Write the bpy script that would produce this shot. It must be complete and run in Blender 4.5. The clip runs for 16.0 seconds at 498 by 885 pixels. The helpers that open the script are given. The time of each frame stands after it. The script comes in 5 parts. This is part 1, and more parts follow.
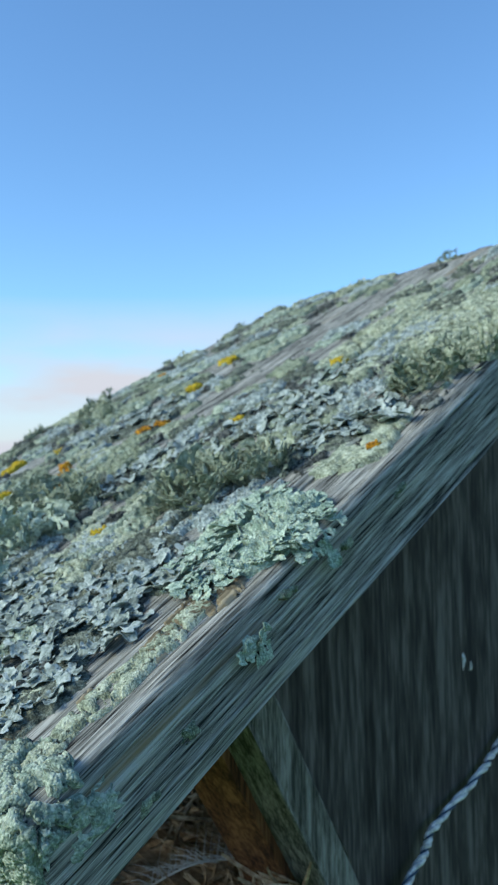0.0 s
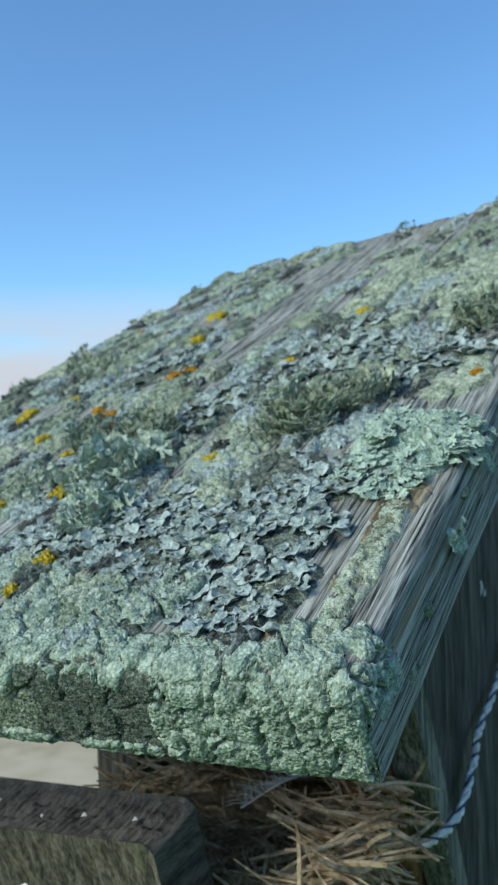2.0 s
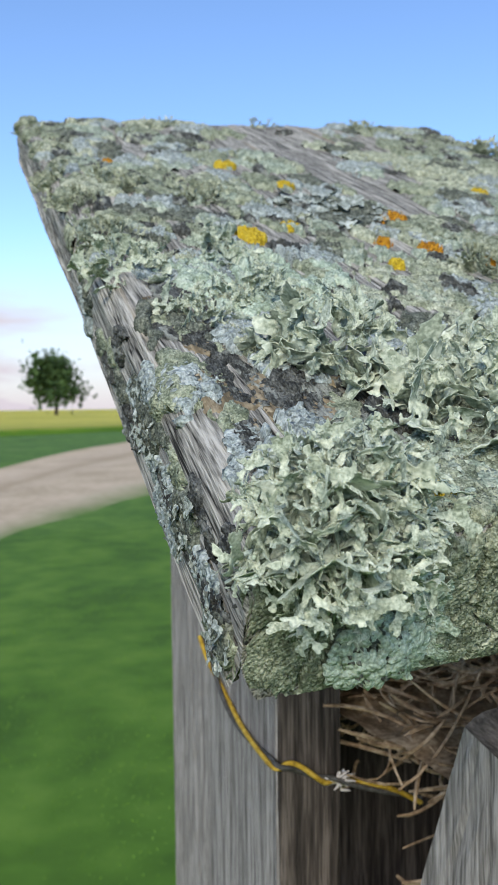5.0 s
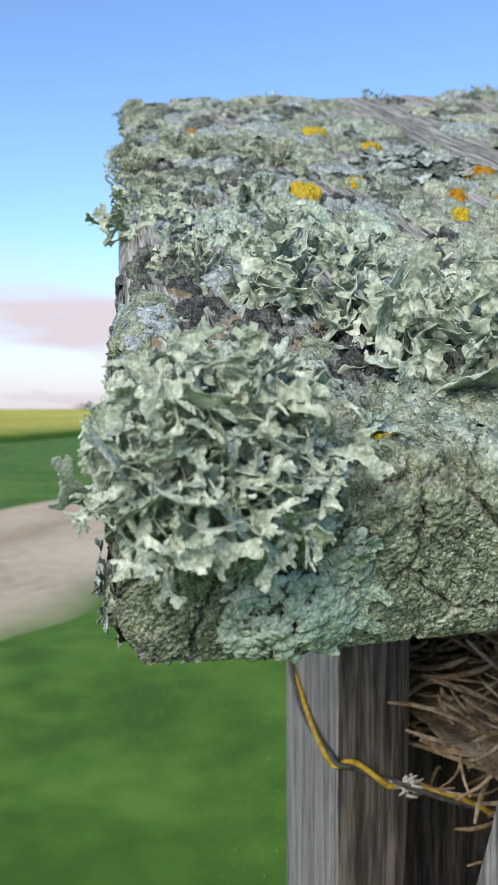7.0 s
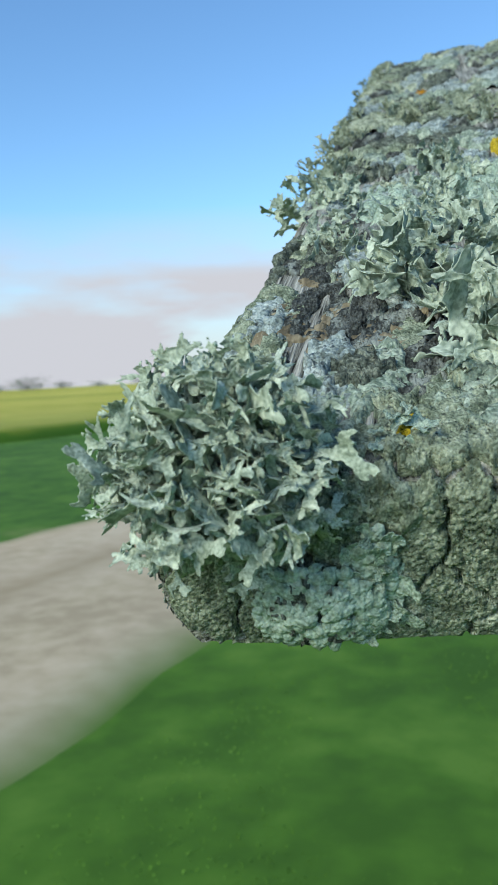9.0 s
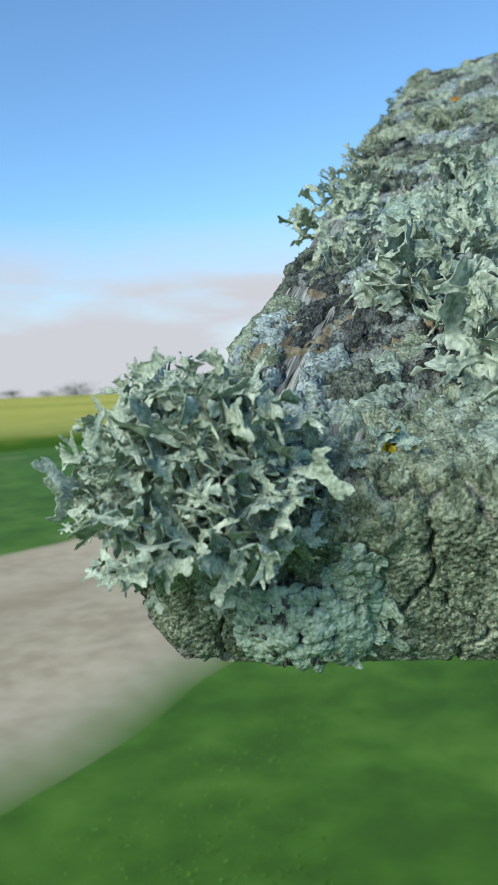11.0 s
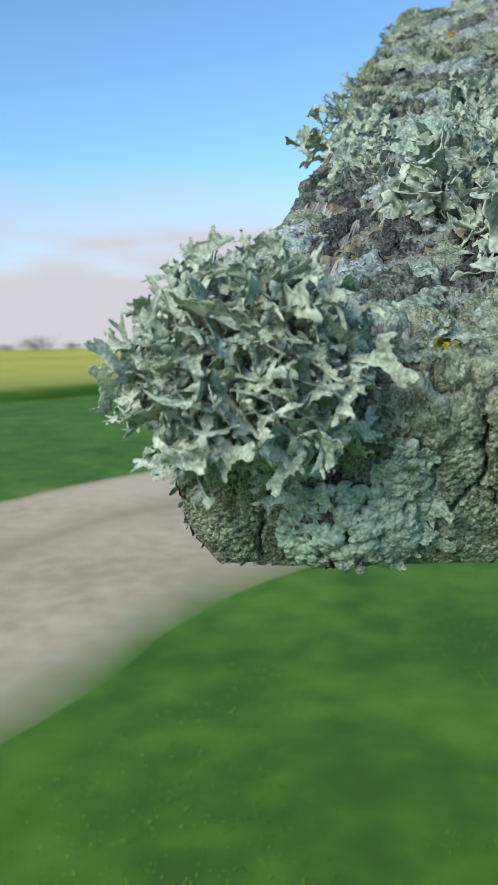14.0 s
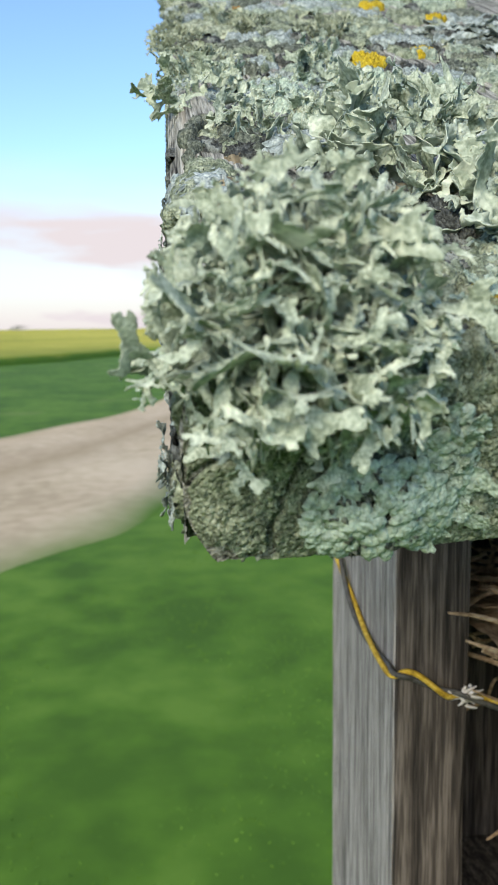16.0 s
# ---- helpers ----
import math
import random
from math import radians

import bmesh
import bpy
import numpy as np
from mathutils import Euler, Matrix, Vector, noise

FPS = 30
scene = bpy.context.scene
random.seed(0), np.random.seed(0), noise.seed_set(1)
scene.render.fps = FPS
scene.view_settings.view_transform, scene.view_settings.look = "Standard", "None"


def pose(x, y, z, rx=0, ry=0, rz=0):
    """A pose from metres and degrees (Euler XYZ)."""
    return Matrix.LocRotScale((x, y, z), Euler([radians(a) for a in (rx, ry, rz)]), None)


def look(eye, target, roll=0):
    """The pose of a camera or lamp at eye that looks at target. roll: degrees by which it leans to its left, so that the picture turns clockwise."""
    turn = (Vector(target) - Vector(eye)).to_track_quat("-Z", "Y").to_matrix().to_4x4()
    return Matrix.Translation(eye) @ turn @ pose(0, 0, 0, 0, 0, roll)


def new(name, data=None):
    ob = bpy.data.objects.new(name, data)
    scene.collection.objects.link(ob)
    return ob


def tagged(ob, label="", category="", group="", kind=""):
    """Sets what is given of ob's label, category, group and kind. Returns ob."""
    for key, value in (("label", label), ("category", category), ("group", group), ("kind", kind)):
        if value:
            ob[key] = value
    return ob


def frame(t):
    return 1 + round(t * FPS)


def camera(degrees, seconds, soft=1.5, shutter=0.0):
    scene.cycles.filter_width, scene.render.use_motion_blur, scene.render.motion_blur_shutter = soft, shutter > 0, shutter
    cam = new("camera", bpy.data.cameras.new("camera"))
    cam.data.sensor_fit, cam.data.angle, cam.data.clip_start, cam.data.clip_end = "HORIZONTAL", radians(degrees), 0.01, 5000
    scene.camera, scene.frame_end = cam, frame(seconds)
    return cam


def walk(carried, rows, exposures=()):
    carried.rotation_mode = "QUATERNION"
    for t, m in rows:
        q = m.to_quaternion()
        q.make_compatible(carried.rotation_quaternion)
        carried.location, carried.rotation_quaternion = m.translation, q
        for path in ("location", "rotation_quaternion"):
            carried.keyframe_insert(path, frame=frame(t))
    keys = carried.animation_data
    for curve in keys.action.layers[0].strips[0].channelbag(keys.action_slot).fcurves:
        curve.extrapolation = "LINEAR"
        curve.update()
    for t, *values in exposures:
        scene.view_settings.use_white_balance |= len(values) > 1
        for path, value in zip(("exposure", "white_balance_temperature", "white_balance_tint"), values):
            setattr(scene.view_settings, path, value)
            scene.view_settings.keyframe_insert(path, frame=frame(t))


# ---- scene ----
cam = camera(33.3, 16.0)
cam.data.dof.use_dof = True
cam.data.dof.focus_distance = 0.097
cam.data.dof.aperture_fstop = 124.0
PATH = [
    (0, 0.1983, -0.0768, 1.3440, 91.44, 1.65, 37.39),
    (0.5, 0.2114, -0.0841, 1.3496, 91.09, 1.76, 37.09),
    (1, 0.2073, -0.0847, 1.3476, 90.67, 1.59, 35.89),
    (1.5, 0.1749, -0.1013, 1.3339, 90.45, 1.52, 32.94),
    (2, 0.1438, -0.1192, 1.3305, 90.44, 2.07, 25.51),
    (2.5, 0.0820, -0.1106, 1.3344, 88.56, 1.68, 15.03),
    (3, 0.0252, -0.1024, 1.3296, 86.70, 1.56, 1.05),
    (3.5, -0.0255, -0.0948, 1.3291, 85.23, 1.73, -10.77),
    (4, -0.0825, -0.0917, 1.3184, 85.60, 1.49, -19.46),
    (4.5, -0.1341, -0.0760, 1.3124, 86.45, 0.69, -24.54),
    (4.7, -0.1384, -0.0720, 1.3075, 87.22, 0.69, -25.65),
    (6.8, -0.1194, -0.0675, 1.2972, 87.85, 0.53, -18.02),
    (7, -0.1108, -0.0680, 1.2966, 87.62, 0.24, -14.66),
    (7.5, -0.1075, -0.0706, 1.2986, 86.78, -0.27, -6.69),
    (8, -0.0935, -0.0805, 1.2997, 86.52, 0.30, -0.72),
    (8.5, -0.0862, -0.0756, 1.2997, 85.70, 2.09, 4.35),
    (9, -0.0847, -0.0739, 1.2996, 85.51, 3.07, 7.12),
    (9.2, -0.0825, -0.0724, 1.2989, 85.07, 3.20, 7.58),
    (11.3, -0.0792, -0.0712, 1.3000, 86.23, 2.41, 10.67),
    (11.5, -0.0798, -0.0706, 1.3000, 85.57, 2.40, 10.83),
    (12, -0.0807, -0.0683, 1.2972, 85.16, 2.51, 10.61),
    (12.5, -0.0812, -0.0708, 1.2966, 84.69, 2.45, 11.00),
    (13, -0.0829, -0.0755, 1.2964, 84.80, 2.48, 10.81),
    (13.5, -0.0852, -0.0756, 1.2963, 84.25, 2.13, 9.90),
    (14, -0.0871, -0.0711, 1.2945, 83.20, 1.55, 7.77),
    (14.5, -0.0896, -0.0655, 1.2928, 82.65, 0.88, 4.79),
    (15, -0.0978, -0.0636, 1.2917, 82.09, 0.19, 0.13),
    (15.5, -0.1057, -0.0610, 1.2907, 82.08, 0.13, -5.99),
    (16, -0.1118, -0.0579, 1.2921, 82.07, 0.73, -11.93),
]
EXPOSURES = [(0.0, 1.2, 6400, 0), (1.5, 1.15, 6400, 0), (2.5, 0.98, 6350, -4), (3.4, 1.0, 6700, 11), (4.5, 1.12, 7000, 14), (7.0, 1.22, 6980, 14), (8.0, 1.08, 6650, 5), (9.0, 1.04, 6600, 0), (13.5, 1.06, 6650, 2), (15.2, 1.2, 7250, 9), (16.0, 1.34, 7400, 10)]
walk(cam, [(t, pose(x, y, z, rx, ry, rz)) for t, x, y, z, rx, ry, rz in PATH], EXPOSURES)

# ---- light ----
SUN_UP, SUN_TURN = radians(31.0), radians(215.0)
world = bpy.data.worlds.new("evening_sky")
scene.world = world
world.use_nodes = True
wn, wl = world.node_tree.nodes, world.node_tree.links
wn.clear()


def wnode(kind, **values):
    n = wn.new(kind)
    for k, v in values.items():
        n.inputs[k].default_value = v
    return n


sky = wn.new("ShaderNodeTexSky")
sky.sky_type = "NISHITA"
sky.sun_disc = False
sky.sun_elevation, sky.sun_rotation = SUN_UP, SUN_TURN
sky.air_density, sky.dust_density, sky.ozone_density = 1.0, 0.3, 2.0
coord = wn.new("ShaderNodeTexCoord")
split = wn.new("ShaderNodeSeparateXYZ")
stretch = wn.new("ShaderNodeMapping")
stretch.inputs["Scale"].default_value = (1.3, 1.3, 6.0)
cloud_noise = wnode("ShaderNodeTexNoise", Scale=2.2, Detail=5.0, Roughness=0.5)
cloud_edge = wn.new("ShaderNodeMapRange")
cloud_edge.inputs["From Min"].default_value, cloud_edge.inputs["From Max"].default_value = 0.28, 0.56
band = wn.new("ShaderNodeMapRange")
band.inputs["From Min"].default_value, band.inputs["From Max"].default_value = 0.20, 0.12
cover = wn.new("ShaderNodeMath")
cover.operation = "MULTIPLY"
tint = wn.new("ShaderNodeMix")
tint.data_type, tint.blend_type = "RGBA", "MULTIPLY"
tint.inputs["Factor"].default_value = 1.0
tint.inputs["B"].default_value = (0.77, 0.98, 1.22, 1)
mix = wn.new("ShaderNodeMix")
mix.data_type = "RGBA"
mix.inputs["B"].default_value = (3.6, 3.5, 4.05, 1)
back = wnode("ShaderNodeBackground", Strength=0.088)
out = wn.new("ShaderNodeOutputWorld")
wl.new(coord.outputs["Generated"], stretch.inputs["Vector"])
wl.new(stretch.outputs["Vector"], cloud_noise.inputs["Vector"])
wl.new(cloud_noise.outputs["Fac"], cloud_edge.inputs["Value"])
wl.new(coord.outputs["Generated"], split.inputs["Vector"])
wl.new(split.outputs["Z"], band.inputs["Value"])
wl.new(cloud_edge.outputs["Result"], cover.inputs[0])
wl.new(band.outputs["Result"], cover.inputs[1])
haze = wn.new("ShaderNodeMapRange")
haze.inputs["From Min"].default_value, haze.inputs["From Max"].default_value = 0.19, 0.0
haze.inputs["To Max"].default_value = 0.92
most = wn.new("ShaderNodeMath")
most.operation = "MAXIMUM"
wl.new(split.outputs["Z"], haze.inputs["Value"])
wl.new(cover.outputs["Value"], most.inputs[0])
wl.new(haze.outputs["Result"], most.inputs[1])
wl.new(sky.outputs["Color"], tint.inputs["A"])
wl.new(tint.outputs["Result"], mix.inputs["A"])
wl.new(most.outputs["Value"], mix.inputs["Factor"])
wl.new(mix.outputs["Result"], back.inputs["Color"])
wl.new(back.outputs["Background"], out.inputs["Surface"])

sun = new("sun", bpy.data.lights.new("sun", "SUN"))
sun.data.energy, sun.data.angle, sun.data.color = 1.7, radians(32), (1.0, 0.93, 0.82)
sun.matrix_world = look((0, 0, 0), (-math.sin(SUN_TURN) * math.cos(SUN_UP), -math.cos(SUN_TURN) * math.cos(SUN_UP), -math.sin(SUN_UP)))


# ---- materials ----
def material(name, stops, scale, stretch_by=(1, 1, 1), rough=0.85, bump=0.3, fine=6.0, depth=0.0006, spots=None, spec=0.25, detail=6.0, along=False, pebbles=0.0, span=(0.42, 0.63)):
    """Two layers of noise over colour stops, with fine relief; spots: colour, scale and share of a second growth or stain."""
    m = bpy.data.materials.new(name)
    m.use_nodes = True
    n, l = m.node_tree.nodes, m.node_tree.links
    b = n["Principled BSDF"]
    b.inputs["Roughness"].default_value = rough
    b.inputs["Specular IOR Level"].default_value = spec
    tc = n.new("ShaderNodeTexCoord")
    mp = n.new("ShaderNodeMapping")
    mp.inputs["Scale"].default_value = stretch_by
    source = tc.outputs["Object"]
    if along:
        for turn in ((0, 0, radians(5.4)), (radians(-26.6), 0, 0)):
            mr = n.new("ShaderNodeMapping")
            mr.inputs["Rotation"].default_value = turn
            l.new(source, mr.inputs["Vector"])
            source = mr.outputs["Vector"]
    l.new(source, mp.inputs["Vector"])
    info = n.new("ShaderNodeObjectInfo")
    large = n.new("ShaderNodeTexNoise")
    large.inputs["Scale"].default_value, large.inputs["Detail"].default_value = scale, detail
    large.noise_dimensions = "4D"
    small = n.new("ShaderNodeTexNoise")
    small.inputs["Scale"].default_value, small.inputs["Detail"].default_value = scale * fine, 4.0
    l.new(mp.outputs["Vector"], large.inputs["Vector"])
    l.new(info.outputs["Random"], large.inputs["W"])
    l.new(mp.outputs["Vector"], small.inputs["Vector"])
    blend = n.new("ShaderNodeMath")
    blend.operation = "MULTIPLY_ADD"
    blend.inputs[1].default_value = 0.45
    l.new(small.outputs["Fac"], blend.inputs[0])
    part_of = n.new("ShaderNodeMath")
    part_of.operation = "MULTIPLY"
    part_of.inputs[1].default_value = 0.6
    l.new(large.outputs["Fac"], part_of.inputs[0])
    l.new(part_of.outputs["Value"], blend.inputs[2])
    ramp = n.new("ShaderNodeValToRGB")
    ramp.color_ramp.elements[0].position, ramp.color_ramp.elements[1].position = span
    ramp.color_ramp.elements[0].color = (*stops[0], 1)
    ramp.color_ramp.elements[1].color = (*stops[-1], 1)
    for i, c in enumerate(stops[1:-1]):
        ramp.color_ramp.elements.new(span[0] + (span[1] - span[0]) * (i + 1) / (len(stops) - 1)).color = (*c, 1)
    l.new(blend.outputs["Value"], ramp.inputs["Fac"])
    colour = ramp.outputs["Color"]
    if spots:
        sc, sscale, share = spots
        sn = n.new("ShaderNodeTexNoise")
        sn.inputs["Scale"].default_value, sn.inputs["Detail"].default_value = sscale, 5.0
        l.new(mp.outputs["Vector"], sn.inputs["Vector"])
        edge = n.new("ShaderNodeMapRange")
        edge.inputs["From Min"].default_value, edge.inputs["From Max"].default_value = 1 - share, 1 - share + 0.07
        l.new(sn.outputs["Fac"], edge.inputs["Value"])
        over = n.new("ShaderNodeMix")
        over.data_type = "RGBA"
        over.inputs["B"].default_value = (*sc, 1)
        l.new(colour, over.inputs["A"])
        l.new(edge.outputs["Result"], over.inputs["Factor"])
        colour = over.outputs["Result"]
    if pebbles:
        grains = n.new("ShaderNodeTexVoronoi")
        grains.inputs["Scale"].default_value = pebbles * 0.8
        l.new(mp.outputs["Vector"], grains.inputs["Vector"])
        # shade between granules put into the colour: tops lighter, gaps darker
        gap_shade = n.new("ShaderNodeMapRange")
        gap_shade.inputs["From Min"].default_value, gap_shade.inputs["From Max"].default_value = 0.25, 0.75
        gap_shade.inputs["To Min"].default_value, gap_shade.inputs["To Max"].default_value = 1.10, 0.76
        l.new(grains.outputs["Distance"], gap_shade.inputs["Value"])
        gap_shaded = n.new("ShaderNodeMix")
        gap_shaded.data_type, gap_shaded.blend_type = "RGBA", "MULTIPLY"
        gap_shaded.inputs["Factor"].default_value = 1.0
        l.new(colour, gap_shaded.inputs["A"])
        l.new(gap_shade.outputs["Result"], gap_shaded.inputs["B"])
        colour = gap_shaded.outputs["Result"]
    l.new(colour, b.inputs["Base Color"])
    bp = n.new("ShaderNodeBump")
    bp.inputs["Strength"].default_value, bp.inputs["Distance"].default_value = bump, depth
    l.new(blend.outputs["Value"], bp.inputs["Height"])
    normal = bp.outputs["Normal"]
    if pebbles:
        vo = n.new("ShaderNodeTexVoronoi")
        vo.inputs["Scale"].default_value = pebbles
        l.new(mp.outputs["Vector"], vo.inputs["Vector"])
        b3 = n.new("ShaderNodeBump")
        b3.invert = True
        b3.inputs["Strength"].default_value, b3.inputs["Distance"].default_value = 0.85, 0.6 / pebbles
        l.new(vo.outputs["Distance"], b3.inputs["Height"])
        l.new(normal, b3.inputs["Normal"])
        normal = b3.outputs["Normal"]
    l.new(normal, b.inputs["Normal"])
    return m


GRAIN = (1.0, 0.03, 1.0)
M_WOOD = material("weathered_grey_wood", [(0.022, 0.022, 0.020), (0.155, 0.158, 0.140), (0.29, 0.295, 0.262), (0.45, 0.455, 0.41)], 1350, GRAIN, 0.95, 1.0, 2.6, 0.0011, ((0.25, 0.20, 0.12), 150, 0.36), spec=0.12, along=True, span=(0.41, 0.62))
# dark planks; also stands for shade on the left plank's front edge
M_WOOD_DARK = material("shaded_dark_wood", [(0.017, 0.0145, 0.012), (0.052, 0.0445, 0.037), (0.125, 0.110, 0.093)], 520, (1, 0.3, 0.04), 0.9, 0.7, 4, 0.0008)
M_WOOD_EDGE = material("silvery_plank_wood", [(0.085, 0.082, 0.074), (0.215, 0.208, 0.190), (0.36, 0.35, 0.325)], 700, (1, 1, 0.04), 0.9, 0.7, 4, 0.0008)
M_WOOD_RED = material("rusty_brown_wood", [(0.05, 0.020, 0.010), (0.16, 0.066, 0.028), (0.28, 0.13, 0.055)], 220, (1, 1, 0.12), 0.85, 0.5, 5, 0.0006)
M_END = material("brown_end_grain", [(0.030, 0.028, 0.024), (0.075, 0.069, 0.060), (0.14, 0.128, 0.112)], 420, (1.0, 0.15, 1.0), 0.9, 0.6, 5, 0.0008, ((0.34, 0.30, 0.27), 170, 0.30), span=(0.38, 0.66))
M_FRONT = material("mossy_brown_board_face", [(0.025, 0.024, 0.016), (0.075, 0.07, 0.05), (0.15, 0.138, 0.10)], 420, (1, 1, 0.18), 0.9, 0.8, 4, 0.0009, ((0.13, 0.14, 0.085), 150, 0.36))
M_EDGE_DIM = material("dim_ribbed_wood", [(0.04, 0.039, 0.030), (0.13, 0.125, 0.10), (0.25, 0.24, 0.20)], 800, (1, 0.4, 0.05), 0.9, 0.8, 4, 0.0008)
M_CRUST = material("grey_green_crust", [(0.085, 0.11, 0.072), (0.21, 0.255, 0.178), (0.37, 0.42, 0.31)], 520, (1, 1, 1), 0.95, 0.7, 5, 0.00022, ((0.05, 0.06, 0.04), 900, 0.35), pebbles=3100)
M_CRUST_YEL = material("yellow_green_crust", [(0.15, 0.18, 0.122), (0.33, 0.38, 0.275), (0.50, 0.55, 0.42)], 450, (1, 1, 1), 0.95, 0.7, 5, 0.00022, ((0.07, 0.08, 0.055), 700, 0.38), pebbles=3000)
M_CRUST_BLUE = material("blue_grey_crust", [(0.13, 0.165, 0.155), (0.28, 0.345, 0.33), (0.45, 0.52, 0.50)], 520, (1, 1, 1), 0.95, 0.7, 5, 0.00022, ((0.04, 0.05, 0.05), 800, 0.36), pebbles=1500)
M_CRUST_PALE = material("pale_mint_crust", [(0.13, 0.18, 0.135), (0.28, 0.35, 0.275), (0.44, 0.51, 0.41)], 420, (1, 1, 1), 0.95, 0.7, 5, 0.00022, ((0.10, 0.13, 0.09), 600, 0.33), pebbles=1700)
# dark mossy crusts; also stands for shade in gaps between lobes and knobs
M_CRUST_DARK = material("mossy_crust_and_gap_shade", [(0.035, 0.045, 0.035), (0.10, 0.12, 0.095), (0.22, 0.25, 0.20)], 650, (1, 1, 1), 0.95, 0.7, 4, 0.00022, pebbles=3000)
M_TAN = material("tan_crust", [(0.085, 0.072, 0.045), (0.18, 0.150, 0.094), (0.30, 0.265, 0.18)], 380, GRAIN, 0.95, 0.6, 5, 0.0005, along=True)
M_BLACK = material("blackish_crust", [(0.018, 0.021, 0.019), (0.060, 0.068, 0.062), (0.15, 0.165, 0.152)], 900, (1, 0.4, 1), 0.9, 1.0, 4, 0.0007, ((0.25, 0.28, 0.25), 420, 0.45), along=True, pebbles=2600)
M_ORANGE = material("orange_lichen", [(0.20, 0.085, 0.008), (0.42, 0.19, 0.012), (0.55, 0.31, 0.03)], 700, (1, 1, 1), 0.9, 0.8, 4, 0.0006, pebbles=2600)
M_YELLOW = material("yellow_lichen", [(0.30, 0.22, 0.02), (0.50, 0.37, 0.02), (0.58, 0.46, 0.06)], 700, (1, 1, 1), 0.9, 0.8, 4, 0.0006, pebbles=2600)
M_TUFT = material("sea_green_strap_lichen", [(0.18, 0.23, 0.17), (0.36, 0.43, 0.335), (0.55, 0.62, 0.50)], 420, (1, 1, 1), 0.8, 0.6, 5, 0.0004)
M_TUFT_OLIVE = material("olive_tuft_lichen", [(0.12, 0.145, 0.095), (0.25, 0.295, 0.21), (0.43, 0.475, 0.36)], 380, (1, 1, 1), 0.85, 0.5, 5, 0.0004)
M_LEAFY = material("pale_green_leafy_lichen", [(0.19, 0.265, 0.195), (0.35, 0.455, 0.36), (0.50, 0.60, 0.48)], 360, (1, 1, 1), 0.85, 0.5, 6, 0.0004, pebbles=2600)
M_LEAFY_BLUE = material("blue_grey_leafy_lichen", [(0.10, 0.125, 0.11), (0.25, 0.30, 0.27), (0.44, 0.50, 0.47)], 300, (1, 1, 1), 0.85, 0.5, 6, 0.0004)
M_STRAW = material("dry_straw", [(0.17, 0.115, 0.065), (0.36, 0.26, 0.16), (0.56, 0.44, 0.29)], 160, (1, 1, 1), 0.8, 0.3, 4, 0.0004)
M_TWINE = material("white_twine", [(0.40, 0.39, 0.36), (0.66, 0.64, 0.59), (0.80, 0.78, 0.72)], 500, (1, 1, 1), 0.7, 0.4, 4, 0.0003)
M_TWINE_BLUE = material("dark_blue_strand", [(0.03, 0.05, 0.08), (0.07, 0.10, 0.15)], 500, (1, 1, 1), 0.7, 0.4, 4, 0.0003)
M_WIRE = material("yellow_strand", [(0.22, 0.14, 0.015), (0.46, 0.30, 0.03), (0.55, 0.40, 0.08)], 500, (1, 1, 1), 0.7, 0.4, 4, 0.0003)
M_WIRE_DARK = material("dark_strand", [(0.04, 0.04, 0.035), (0.10, 0.10, 0.09)], 500, (1, 1, 1), 0.7, 0.4, 4, 0.0003)
M_FEATHER = material("white_down", [(0.45, 0.43, 0.40), (0.66, 0.64, 0.60)], 300, (1, 1, 1), 0.9, 0.2, 4, 0.0003)
M_GRASS_GROUND = material("meadow_turf", [(0.044, 0.112, 0.009), (0.066, 0.156, 0.013), (0.098, 0.20, 0.022)], 1.1, (1, 1, 1), 0.95, 0.2, 4, 0.02, ((0.15, 0.21, 0.05), 0.5, 0.36))
M_BLADE = material("grass_blades", [(0.060, 0.145, 0.013), (0.085, 0.19, 0.020), (0.115, 0.23, 0.032)], 1.6, (1, 1, 1), 0.9, 0.2, 4, 0.01)
M_ROAD = material("pale_gravel", [(0.40, 0.315, 0.195), (0.50, 0.40, 0.255), (0.58, 0.475, 0.32)], 0.6, (1, 1, 1), 0.95, 0.15, 12, 0.01, ((0.42, 0.36, 0.24), 0.5, 0.34))
M_FIELD = material("ripening_field", [(0.30, 0.30, 0.03), (0.48, 0.44, 0.05), (0.60, 0.52, 0.10)], 0.03, (1, 1, 1), 0.95, 0.2, 20, 0.05, ((0.34, 0.20, 0.09), 0.012, 0.36))
M_LEAF = material("tree_leaves", [(0.015, 0.035, 0.010), (0.035, 0.075, 0.022), (0.06, 0.115, 0.035)], 0.8, (1, 1, 1), 0.8, 0.2, 6, 0.02)
M_BARK = material("bark", [(0.03, 0.024, 0.018), (0.08, 0.065, 0.05)], 6, (1, 1, 0.2), 0.9, 0.6, 5, 0.02)


